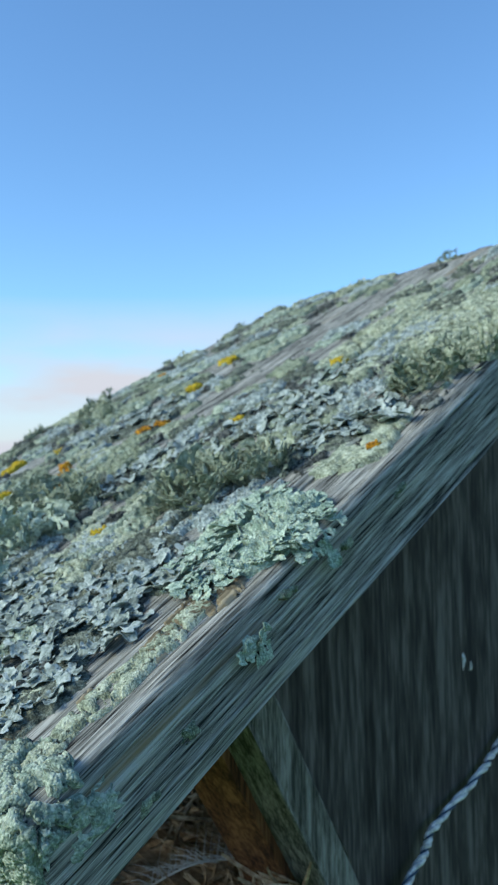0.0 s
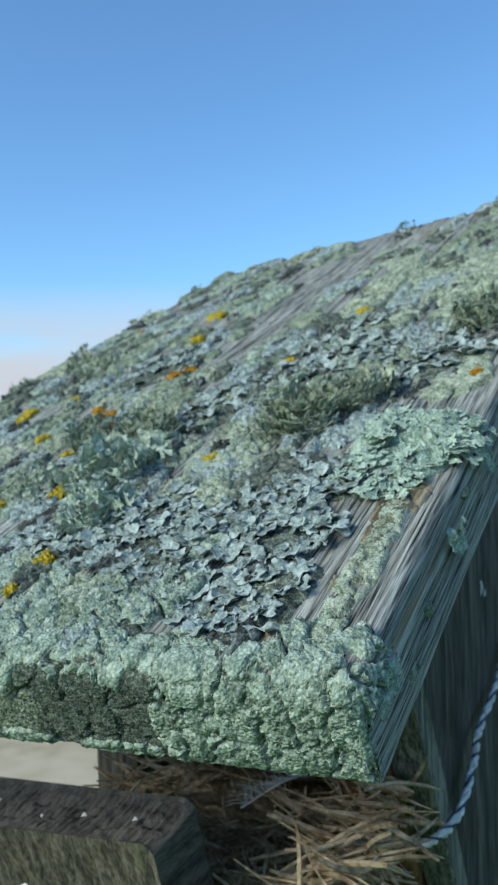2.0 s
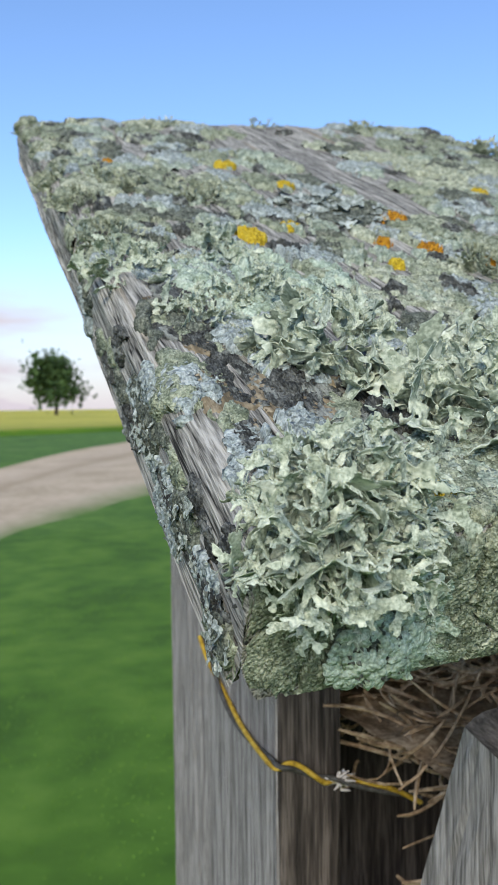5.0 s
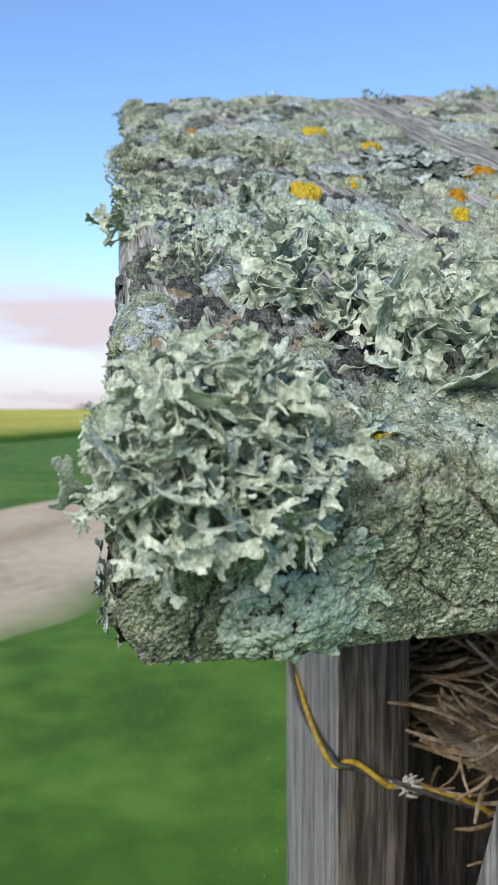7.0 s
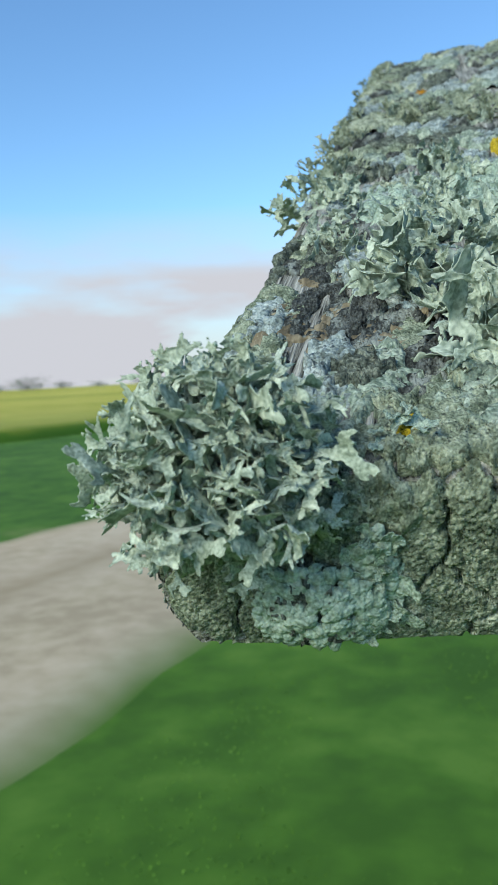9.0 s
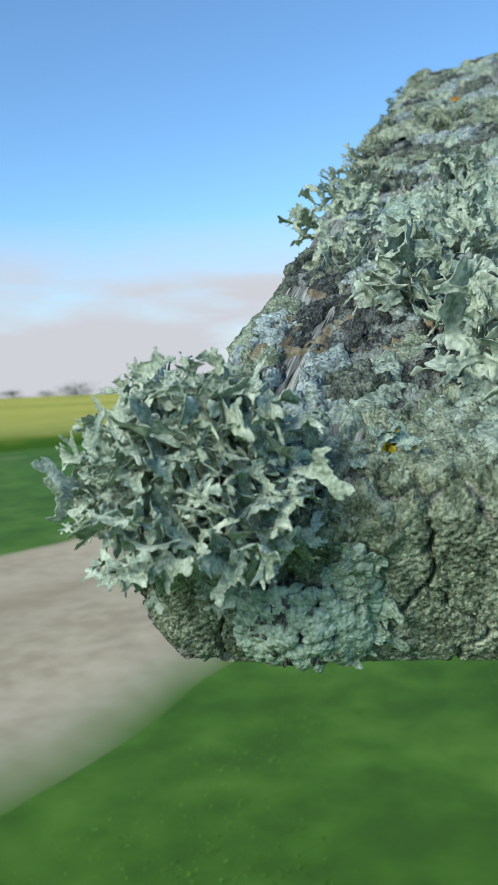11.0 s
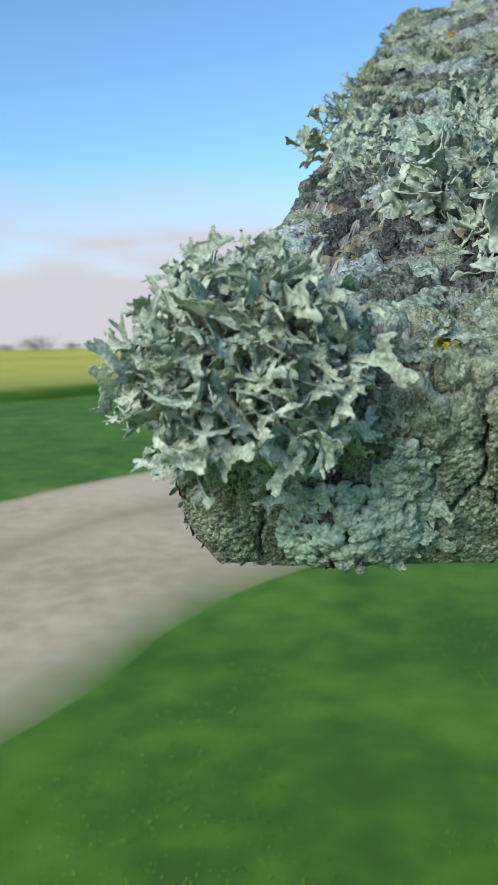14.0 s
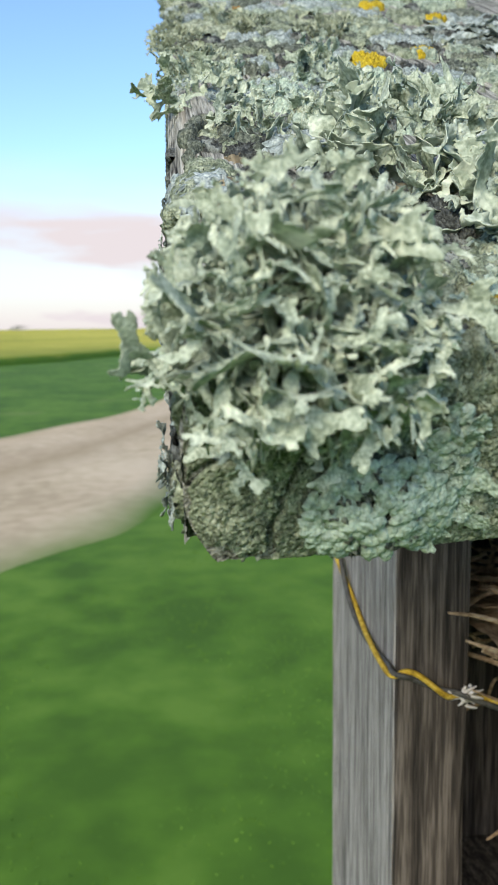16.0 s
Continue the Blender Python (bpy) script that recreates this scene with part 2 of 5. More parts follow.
def verge(mat, stops):
    """Blends a strip of ground, from one edge to the other, through the colours given; None keeps its own."""
    n, l = mat.node_tree.nodes, mat.node_tree.links
    b = n["Principled BSDF"]
    own = b.inputs["Base Color"].links[0].from_socket
    at = n.new("ShaderNodeAttribute")
    at.attribute_name = "across"
    wob = n.new("ShaderNodeTexNoise")
    wob.inputs["Scale"].default_value, wob.inputs["Detail"].default_value = 0.9, 3.0
    tc = n.new("ShaderNodeTexCoord")
    l.new(tc.outputs["Object"], wob.inputs["Vector"])
    add = n.new("ShaderNodeMath")
    add.operation = "MULTIPLY_ADD"
    add.inputs[1].default_value = 0.10
    l.new(wob.outputs["Fac"], add.inputs[0])
    l.new(at.outputs["Fac"], add.inputs[2])
    shift = n.new("ShaderNodeMath")
    shift.operation = "SUBTRACT"
    shift.inputs[1].default_value = 0.05
    l.new(add.outputs["Value"], shift.inputs[0])
    paint = n.new("ShaderNodeValToRGB")
    cr = paint.color_ramp
    while len(cr.elements) < len(stops):
        cr.elements.new(0.5)
    for e, (pos, colour, share) in zip(cr.elements, stops):
        e.position, e.color = pos, (*colour, share)
    l.new(shift.outputs["Value"], paint.inputs["Fac"])
    mix_ = n.new("ShaderNodeMix")
    mix_.data_type = "RGBA"
    l.new(own, mix_.inputs["A"])
    l.new(paint.outputs["Color"], mix_.inputs["B"])
    l.new(paint.outputs["Alpha"], mix_.inputs["Factor"])
    l.new(mix_.outputs["Result"], b.inputs["Base Color"])


TURF = (0.072, 0.162, 0.015)
verge(M_ROAD, [(0.0, TURF, 1.0), (0.03, TURF, 1.0), (0.20, (0.56, 0.44, 0.31), 0.1), (0.38, (0.56, 0.44, 0.31), 0.0), (0.54, (0.34, 0.26, 0.15), 0.75), (0.70, (0.56, 0.42, 0.29), 0.1), (0.86, (0.50, 0.36, 0.22), 0.3), (0.97, TURF, 1.0)])
verge(M_FIELD, [(0.0, TURF, 1.0), (0.06, TURF, 1.0), (0.30, (0.30, 0.30, 0.03), 0.3), (0.45, (0.4, 0.4, 0.04), 0.0)])


# ---- numeric helpers ----
def lattice(ix, iy, seed):
    h = (ix.astype(np.int64) * 374761393 + iy.astype(np.int64) * 668265263 + seed * 974711) & 0xFFFFFFFF
    h = ((h ^ (h >> 13)) * 1274126177) & 0xFFFFFFFF
    h = ((h ^ (h >> 16)) * 2246822519) & 0xFFFFFFFF
    return ((h ^ (h >> 15)) & 0xFFFFFF) / float(0x1000000)


def vnoise(x, y, seed=0):
    ix, iy = np.floor(x), np.floor(y)
    fx, fy = x - ix, y - iy
    fx, fy = fx * fx * (3 - 2 * fx), fy * fy * (3 - 2 * fy)
    a, b = lattice(ix, iy, seed), lattice(ix + 1, iy, seed)
    c, d = lattice(ix, iy + 1, seed), lattice(ix + 1, iy + 1, seed)
    return (a * (1 - fx) + b * fx) * (1 - fy) + (c * (1 - fx) + d * fx) * fy


def fbm(x, y, seed=0, octaves=4):
    total, amp, norm = 0, 1.0, 0.0
    for o in range(octaves):
        total = total + amp * vnoise(x * 2 ** o, y * 2 ** o, seed + 17 * o)
        norm += amp
        amp *= 0.5
    return total / norm


def cells(x, y, seed=0):
    """Distance to the nearest and next nearest of jittered points, one a unit square, and a random value of the nearest."""
    ix, iy = np.floor(x), np.floor(y)
    f1, f2, who = np.full(x.shape, 9.0), np.full(x.shape, 9.0), np.zeros(x.shape)
    for dx in (-1, 0, 1):
        for dy in (-1, 0, 1):
            cx, cy = ix + dx, iy + dy
            px, py = cx + lattice(cx, cy, seed), cy + lattice(cx, cy, seed + 5)
            d = np.hypot(px - x, py - y)
            near = d < f1
            f2 = np.where(near, f1, np.minimum(f2, d))
            who = np.where(near, lattice(cx, cy, seed + 9), who)
            f1 = np.where(near, d, f1)
    return f1, f2, who


def mesh_of(name, verts, faces, mat, smooth=True):
    me = bpy.data.meshes.new(name)
    me.from_pydata([tuple(v) for v in verts], [], [tuple(int(i) for i in f) for f in faces])
    me.materials.append(mat)
    if smooth:
        me.polygons.foreach_set("use_smooth", [True] * len(me.polygons))
    me.update()
    return me


def thing(name, verts, faces, mat, label, category, group="", kind="", smooth=True):
    """A thing of one mesh, with its origin at the middle of its points."""
    v = np.asarray(verts, float)
    mid = v.mean(0)
    ob = new(name, mesh_of(name, v - mid, faces, mat, smooth))
    ob.location = mid
    return tagged(ob, label, category, group, kind)


def part(name, verts, faces, mat, parent, label="", smooth=True):
    ob = new(name, mesh_of(name, verts, faces, mat, smooth))
    ob.parent = parent
    return tagged(ob, label)


def grid_faces(nx, ny, keep=None):
    i, j = np.meshgrid(np.arange(nx - 1), np.arange(ny - 1), indexing="ij")
    a = i * ny + j
    f = np.stack([a, a + ny, a + ny + 1, a + 1], -1).reshape(-1, 4)
    return f if keep is None else f[keep.reshape(-1)]


def compact(verts, faces):
    used = np.unique(faces)
    where = np.full(len(verts), -1)
    where[used] = np.arange(len(used))
    return verts[used], where[faces]


def tube(points, radius, sides=6, taper=None):
    """Points and faces of a round rod along a line."""
    p = np.asarray(points, float)
    d = np.gradient(p, axis=0)
    d /= np.linalg.norm(d, axis=1, keepdims=True) + 1e-12
    ref = np.array([0.31, 0.17, 0.93])
    a = np.cross(d, ref)
    a /= np.linalg.norm(a, axis=1, keepdims=True) + 1e-12
    b = np.cross(d, a)
    r = np.full(len(p), radius) if taper is None else radius * np.asarray(taper)
    ang = np.linspace(0, 2 * np.pi, sides, endpoint=False)
    v = (p[:, None] + r[:, None, None] * (a[:, None] * np.cos(ang)[None, :, None] + b[:, None] * np.sin(ang)[None, :, None])).reshape(-1, 3)
    f = [(i * sides + k, i * sides + (k + 1) % sides, (i + 1) * sides + (k + 1) % sides, (i + 1) * sides + k) for i in range(len(p) - 1) for k in range(sides)]
    return v, f


class Pile:
    """Gathers points and faces of many pieces into one mesh."""
    def __init__(self):
        self.v, self.f, self.n = [], [], 0

    def add(self, v, f):
        self.v.append(np.asarray(v, float))
        self.f.extend([tuple(int(i) + self.n for i in q) for q in f])
        self.n += len(v)

    def verts(self):
        return np.vstack(self.v)


def spline(points, n):
    p = np.asarray(points, float)
    p = np.vstack([2 * p[0] - p[1], p, 2 * p[-1] - p[-2]])
    t = np.linspace(0, len(p) - 3 - 1e-6, n)
    i = t.astype(int)
    u = (t - i)[:, None]
    a, b, c, d = p[i], p[i + 1], p[i + 2], p[i + 3]
    return 0.5 * (2 * b + (c - a) * u + (2 * a - 5 * b + 4 * c - d) * u ** 2 + (3 * b - a - 3 * c + d) * u ** 3)


# ---- the roof board: one warped plank, its upper face given by four corners ----
FL, FR = np.array([-0.1042, -0.0004, 1.2897]), np.array([0.1059, -0.0085, 1.2970])
BR, BL = np.array([0.1318, 0.2829, 1.4458]), np.array([-0.0691, 0.3044, 1.4301])
WIDE, LONG, THICK, ROUND = 0.206, 0.335, 0.0176, 0.0035
QUARTER = math.pi / 2 * ROUND


def top(u, v):
    u, v = u[..., None], v[..., None]
    return FL * (1 - u) * (1 - v) + FR * u * (1 - v) + BR * u * v + BL * (1 - u) * v


def unit(a):
    return a / (np.linalg.norm(a, axis=-1, keepdims=True) + 1e-12)


def bend(c, size):
    """Along a face with rounded ends: how far along, how far down, and the turn of the normal (minus at the start)."""
    low = np.clip((QUARTER / 2 - c) / ROUND, 0, math.pi / 2)
    high = np.clip((c - (size - QUARTER / 2)) / ROUND, 0, math.pi / 2)
    a = np.where(c < QUARTER / 2, ROUND - ROUND * np.sin(low), np.where(c > size - QUARTER / 2, size - ROUND + ROUND * np.sin(high), ROUND + (c - QUARTER / 2) * (size - 2 * ROUND) / (size - QUARTER)))
    down = ROUND * (1 - np.cos(low)) + ROUND * (1 - np.cos(high)) + np.maximum(-QUARTER / 2 - c, 0) + np.maximum(c - size - QUARTER / 2, 0)
    return a, down, high - low


def wrap(x, s, w):
    """A place on the board: x metres across, s metres up the slope, w metres off its skin; beyond an edge it goes down that side."""
    x, s, w = np.broadcast_arrays(np.asarray(x, float), np.asarray(s, float), np.asarray(w, float))
    # the corner of the lower edge is worn away
    nx_ = x + np.clip(0.0024 - x, 0, 0.010) * 0.85 * np.clip((-s - 0.008) / 0.0095, 0, 1) * (x > -0.004)
    ns_ = s + np.clip(0.0024 - s, 0, 0.010) * 0.85 * np.clip((-x - 0.008) / 0.0095, 0, 1) * (s > -0.004)
    x, s = nx_, ns_
    ax, dx, tx = bend(x, WIDE)
    asl, ds, ts = bend(s, LONG)
    u, v = ax / WIDE, asl / LONG
    p = top(u, v)
    eu = unit(top(u + 1e-3, v) - top(u - 1e-3, v))
    ev = unit(top(u, v + 1e-3) - top(u, v - 1e-3))
    n = unit(np.cross(eu, ev))
    skin = unit(n * (np.cos(tx) * np.cos(ts))[..., None] + eu * np.sin(tx)[..., None] + ev * np.sin(ts)[..., None])
    return p - n * np.minimum(dx + ds, THICK * 1.03)[..., None] + skin * w[..., None]


def axes(x, s):
    """Place, across, along and out of the skin at one point of the board."""
    e = 5e-4
    p = wrap(x, s, 0.0)
    a = unit(wrap(x + e, s, 0.0) - wrap(x - e, s, 0.0))
    b = unit(wrap(x, s + e, 0.0) - wrap(x, s - e, 0.0))
    return p, a, unit(b - a * (a @ b)), unit(np.cross(a, b))


def wood_relief(x, s):
    ridge = fbm(x * 900, s * 22, 3, 4) - 0.5
    broad = fbm(x * 160, s * 9, 11, 3) - 0.5
    split_at = np.zeros_like(x)
    for x0, s0, s1, wide_, deep in ((0.048, -0.02, 0.045, 0.0006, 0.003), (0.071, -0.02, 0.06, 0.0005, 0.002), (0.110, 0.0, 0.055, 0.0007, 0.0025),
                                    (0.128, -0.02, 0.05, 0.0005, 0.0025), (0.012, 0.0, 0.11, 0.0005, 0.0018), (0.190, 0.02, 0.2, 0.0004, 0.0012), (0.150, 0.1, 0.3, 0.0006, 0.002)):
        wob = x0 + 0.0016 * (fbm(s * 60, s * 0 + x0 * 900, 23, 2) - 0.5)
        inside = np.clip((s - s0) / 0.01, 0, 1) * np.clip((s1 - s) / 0.01, 0, 1)
        split_at -= deep * inside * np.exp(-((x - wob) / wide_) ** 2)
    return 0.0011 * ridge + 0.0016 * broad + split_at


birdhouse = tagged(new("birdhouse"), "old weathered wooden nest box with a lichen-covered roof board", "birdhouse")
birdhouse.location = (0.02, 0.2, 0.0)
HOME = np.array(birdhouse.location)


def house_part(name, verts, faces, mat, label="", parent=None, smooth=False):
    return part(name, np.asarray(verts, float) - HOME, faces, mat, parent or birdhouse, label, smooth)


xs = np.linspace(-THICK, WIDE + THICK, 420)
ss = np.concatenate([np.linspace(-THICK, 0.12, 130), np.linspace(0.1215, LONG + THICK, 110)])
gx, gs = np.meshgrid(xs, ss, indexing="ij")
board_v = wrap(gx, gs, wood_relief(gx, gs)).reshape(-1, 3)
mx, ms = (gx[:-1, :-1] + gx[1:, 1:]) / 2, (gs[:-1, :-1] + gs[1:, 1:]) / 2
out_x = (mx < -QUARTER / 2) | (mx > WIDE + QUARTER / 2)
out_s = (ms < -QUARTER / 2) | (ms > LONG + QUARTER / 2)
bv, bf = compact(board_v, grid_faces(len(xs), len(ss), ~(out_x & out_s)))
pile = Pile()
pile.add(bv, bf)
ux, us = np.meshgrid(np.linspace(0.0004, WIDE - 0.0004, 24), np.linspace(0.0004, LONG - 0.0004, 30), indexing="ij")
worn_off = np.clip(0.0040 - (ux + us), 0, 0.0040) / 2
ux, us = ux + worn_off, us + worn_off
under = top(ux / WIDE, us / LONG) - unit(np.cross(FR - FL, BL - FL)) * (THICK - 0.0006)
pile.add(under.reshape(-1, 3), grid_faces(24, 30)[:, ::-1])
house_part("roof_board", pile.verts(), pile.f, M_WOOD, "warped grey roof board with split, silvered grain", smooth=True)


def underside(x, y):
    """Height of the roof board's lower face over a place."""
    n = unit(np.cross(FR - FL, BL - FL))
    return FL[2] - (n[0] * (x - FL[0]) + n[1] * (y - FL[1])) / n[2] - THICK / n[2]


def plank(x0, x1, outline, steps=14, rough=0.0006, seed=1):
    """A sawn plank between two x, its side given by an outline of (y, z) corners; the skin uneven along the grain."""
    pts = []
    for (y0, z0), (y1, z1) in zip(outline, outline[1:] + outline[:1]):
        for k in range(steps):
            pts.append((y0 + (y1 - y0) * k / steps, z0 + (z1 - z0) * k / steps))
    p = np.array(pts)
    mid = p.mean(0)
    v = []
    for x, inset in ((x0, 0.0010), (x0 + 0.001 * np.sign(x1 - x0), 0), (x1 - 0.001 * np.sign(x1 - x0), 0), (x1, 0.0010)):
        q = p + (mid - p) / (np.linalg.norm(mid - p, axis=1, keepdims=True)) * inset
        wob = rough * (fbm(p[:, 0] * 400 + seed, p[:, 1] * 40, seed, 3) - 0.5) * 2
        v.append(np.column_stack([np.full(len(p), x) + wob, q[:, 0], q[:, 1]]))
    n = len(p)
    f = [(r * n + k, r * n + (k + 1) % n, (r + 1) * n + (k + 1) % n, (r + 1) * n + k) for r in range(3) for k in range(n)]
    f += [tuple(range(n))[::-1], tuple(range(3 * n, 4 * n))]
    return np.vstack(v), f


# ---- the nest box under the roof ----
LEAN = 0.62
def right_y(z):
    return 0.061 + LEAN * (1.290 - z)


zt = underside(0.08, 0.06) - 0.001
zb = underside(0.08, 0.25) - 0.001
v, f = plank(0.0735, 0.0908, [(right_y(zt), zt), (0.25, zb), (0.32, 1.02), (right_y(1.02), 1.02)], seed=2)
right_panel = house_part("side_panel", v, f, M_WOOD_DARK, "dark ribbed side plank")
v, f = plank(0.0685, 0.0835, [(right_y(zt) - 0.0040, zt - 0.002), (right_y(zt) + 0.001, zt - 0.002), (right_y(1.11) + 0.001, 1.11), (right_y(1.11) - 0.0040, 1.11)], seed=5)
house_part("inner_edge", v, f, M_WOOD_RED, "rusty brown bare wood edge", right_panel)
v, f = plank(0.0835, 0.0925, [(right_y(zt) - 0.0012, zt - 0.002), (right_y(zt) + 0.009, zt + 0.002), (right_y(1.11) + 0.009, 1.11), (right_y(1.11) - 0.0012, 1.11)], seed=6, rough=0.0009)
house_part("weathered_edge", v, f, M_EDGE_DIM, "silvered ribbed plank edge", right_panel)
def turned(v, x0, y0):
    """Turns points with the house, which stands 5 degrees askew, about an upright line."""
    c_, s_ = math.cos(radians(-5.4)), math.sin(radians(-5.4))
    d = v - np.array([x0, y0, 0.0])
    return np.column_stack([x0 + c_ * d[:, 0] - s_ * d[:, 1], y0 + s_ * d[:, 0] + c_ * d[:, 1], v[:, 2]])


PX, PY = -0.0371, 0.1250
zl = underside(PX, PY) - 0.001
v, f = plank(PX, PX + 0.0178, [(PY + 0.0017, zl), (PY + 0.066, underside(PX, PY + 0.066) - 0.001), (PY + 0.066, 1.02), (PY + 0.0017, 1.02)], seed=3)
left_panel = house_part("side_panel", turned(v, PX, PY), f, M_WOOD_EDGE, "grey silvered upright side plank")
# strip along the front edge, with its shade put into the wood colour
v, f = plank(PX, PX + 0.0178, [(PY, zl - 0.001), (PY + 0.0017, zl - 0.001), (PY + 0.0017, 1.021), (PY, 1.021)], seed=9, rough=0.0004)
house_part("front_edge", turned(v, PX, PY), f, M_WOOD_DARK, "sawn front edge, its shade put into a darker wood colour", left_panel)
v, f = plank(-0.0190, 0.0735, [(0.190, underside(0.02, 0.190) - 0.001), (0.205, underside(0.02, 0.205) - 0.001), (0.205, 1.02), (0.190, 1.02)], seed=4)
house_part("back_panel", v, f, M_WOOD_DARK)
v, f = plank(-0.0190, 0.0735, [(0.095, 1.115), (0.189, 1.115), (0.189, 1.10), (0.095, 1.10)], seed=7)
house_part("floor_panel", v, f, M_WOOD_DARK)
v, f = plank(0.042, 0.12, [(0.345, 1.30), (0.425, 1.30), (0.425, -0.3), (0.345, -0.3)], steps=20, seed=8)
house_part("post", v, f, M_WOOD_EDGE, "grey wooden fence post")

# the front panel has come loose and leans out at its top
FP_LEAN = 0.36
PFL, PBL = np.array([-0.0300, 0.0410, 1.2365]), np.array([-0.0290, 0.0600, 1.2412])
PFR, PBR = np.array([0.0490, 0.0266, 1.2495]), np.array([0.0500, 0.0430, 1.2527])


def panel_top(u, b):
    """A place on the loose board's sawn top: u along it, b from its front to its back."""
    u, b = np.asarray(u, float)[..., None], np.asarray(b, float)[..., None]
    return (PFL * (1 - u) + PFR * u) * (1 - b) + (PBL * (1 - u) + PBR * u) * b


def front_slab(faces, n=90, m=30):
    """A thick board with an end-grain top, its corners rounded by wear."""
    pile = Pile()
    for face in faces:
        if face == "top":
            a, b = np.meshgrid(np.linspace(0, 1, n), np.linspace(0, 1, 22), indexing="ij")
            p = panel_top(a, b)
            rings = 0.00022 * np.sin(a * 330 + 7 * fbm(a * 7, b * 3, 44, 3)) + 0.0011 * (fbm(a * 22, b * 6, 41, 4) - 0.5) * 2
            p[..., 2] += (rings - 0.0012) * np.sin(np.pi * np.clip(b, 0, 1)) ** 0.5 * np.clip(np.minimum(a, 1 - a) * 30, 0, 1)
            p[..., 2] -= 0.0022 * np.clip(1 - a / 0.07, 0, 1) ** 2 + 0.0022 * np.clip(1 - (1 - a) / 0.05, 0, 1) ** 2
        else:
            side = face in ("left", "right")
            a, b = np.meshgrid(np.linspace(0, 1, 12 if side else n), np.linspace(0, 1, m), indexing="ij")
            drop = 0.14 * b ** 1.4
            p = panel_top(np.full_like(a, 0.0 if face == "left" else 1.0), a) if side else panel_top(a, np.full_like(a, 0.0 if face == "front" else 1.0))
            edge_ = 0 if side else 0.0022 * np.clip(1 - a / 0.07, 0, 1) ** 2 + 0.0022 * np.clip(1 - (1 - a) / 0.05, 0, 1) ** 2
            p[..., 2] -= drop + (0.0022 if side else edge_)
            groove = 0.0014 * (fbm(a * (14 if side else 60), b * 4, 43, 3) - 0.5) * np.clip(b * 9, 0, 1)
            p[..., 1] += FP_LEAN * drop + (0 if side else groove)
            p[..., 0] += groove if side else 0
        pile.add(p.reshape(-1, 3), grid_faces(*a.shape))
    return pile


fp = front_slab(("top", "right", "back"))
front_panel = house_part("front_panel", fp.verts(), fp.f, M_END, "loose front board leaning out, brown end grain on top")
fp = front_slab(("front",))
house_part("front_face", fp.verts(), fp.f, M_FRONT, "dark mossy brown streaked face", front_panel)
fp = front_slab(("left",))
house_part("sawn_side", fp.verts(), fp.f, M_WOOD_EDGE, "pale grey sawn side", front_panel)

# a loose coil of pale twine hangs on the front board
coil = Pile()
for k in range(5):
    a_ = np.linspace(-0.3, 3.5, 22)
    rr_ = 0.0085 + 0.0011 * k
    ring_ = np.stack([0.002 + 0.0016 * k + rr_ * np.cos(a_), np.full(22, 0.0385 - 0.0012 * k) + 0.0012 * np.sin(2 * a_ + k) + FP_LEAN * 0.018, 1.2140 + rr_ * 0.85 * np.sin(a_) + 0.0004 * k], -1)
    coil.add(*tube(ring_, 0.00055, 6))
    coil.add(*tube(np.stack([ring_[-1], ring_[-1] + [-0.0005, 0.007, -0.02], ring_[-1] + [0, 0.014, -0.04]]), 0.00055, 6))
thing("twine_coil", coil.verts(), coil.f, M_TWINE, "loose coil of pale dry twine on the front board", "twine")

# nest of dry grass
rng = np.random.default_rng(5)
pile = Pile()
for k in range(980):
    c = np.array([rng.uniform(-0.016, 0.082), rng.uniform(0.070, 0.185), 0]) if k < 560 else np.array([rng.uniform(0.045, 0.088), rng.uniform(0.045, 0.105), 0])
    roof_z = underside(c[0], c[1])
    c[2] = min((1.233 if k < 560 else 1.241) - 0.10 * abs(c[1] - 0.10) - rng.exponential(0.012) + 0.01 * math.sin(c[0] * 90), roof_z - 0.008)
    a = rng.uniform(0, 2 * np.pi)
    d = np.array([math.cos(a), 0.6 * math.sin(a), rng.normal(0, 0.28)])
    n_ = np.cross(d, [0, 0, 1])
    ln, cv = rng.uniform(0.010, 0.034), rng.normal(0, 0.35)
    t = np.linspace(-0.5, 0.5, 6)[:, None]
    p = c + d * t * ln + n_ * (t ** 2) * ln * cv + np.array([0, 0, 1]) * (t ** 2) * ln * rng.normal(0, 0.3)
    p[:, 2] = np.minimum(p[:, 2], underside(p[:, 0], p[:, 1]) - 0.003)
    p[:, 0] = np.where(p[:, 1] > right_y(p[:, 2]) - 0.004, np.clip(p[:, 0], -0.032, 0.0675), p[:, 0])
    pile.add(*tube(p, rng.uniform(0.00025, 0.0007), 4, [0.7, 1, 1, 1, 0.9, 0.5]))
bed_x, bed_y = np.meshgrid(np.linspace(-0.0175, 0.073, 22), np.linspace(0.06, 0.189, 26), indexing="ij")
bed_z = 1.219 - 0.1 * np.abs(bed_y - 0.1) + 0.007 * (fbm(bed_x * 120, bed_y * 120, 61) - 0.5)
nest = thing("nest", np.stack([bed_x, bed_y, bed_z], -1).reshape(-1, 3), grid_faces(22, 26), M_STRAW, "tangled nest of dry straw filling the box", "nest")
tagged(part("straw", pile.verts() - np.array(nest.location), pile.f, M_STRAW, nest, "loose dry stalks", False), kind="stuff")
pile = Pile()
shaft = spline([(0.045, 0.075, 1.237), (0.055, 0.082, 1.243), (0.064, 0.09, 1.244)], 14)
pile.add(*tube(shaft, 0.0003, 5))
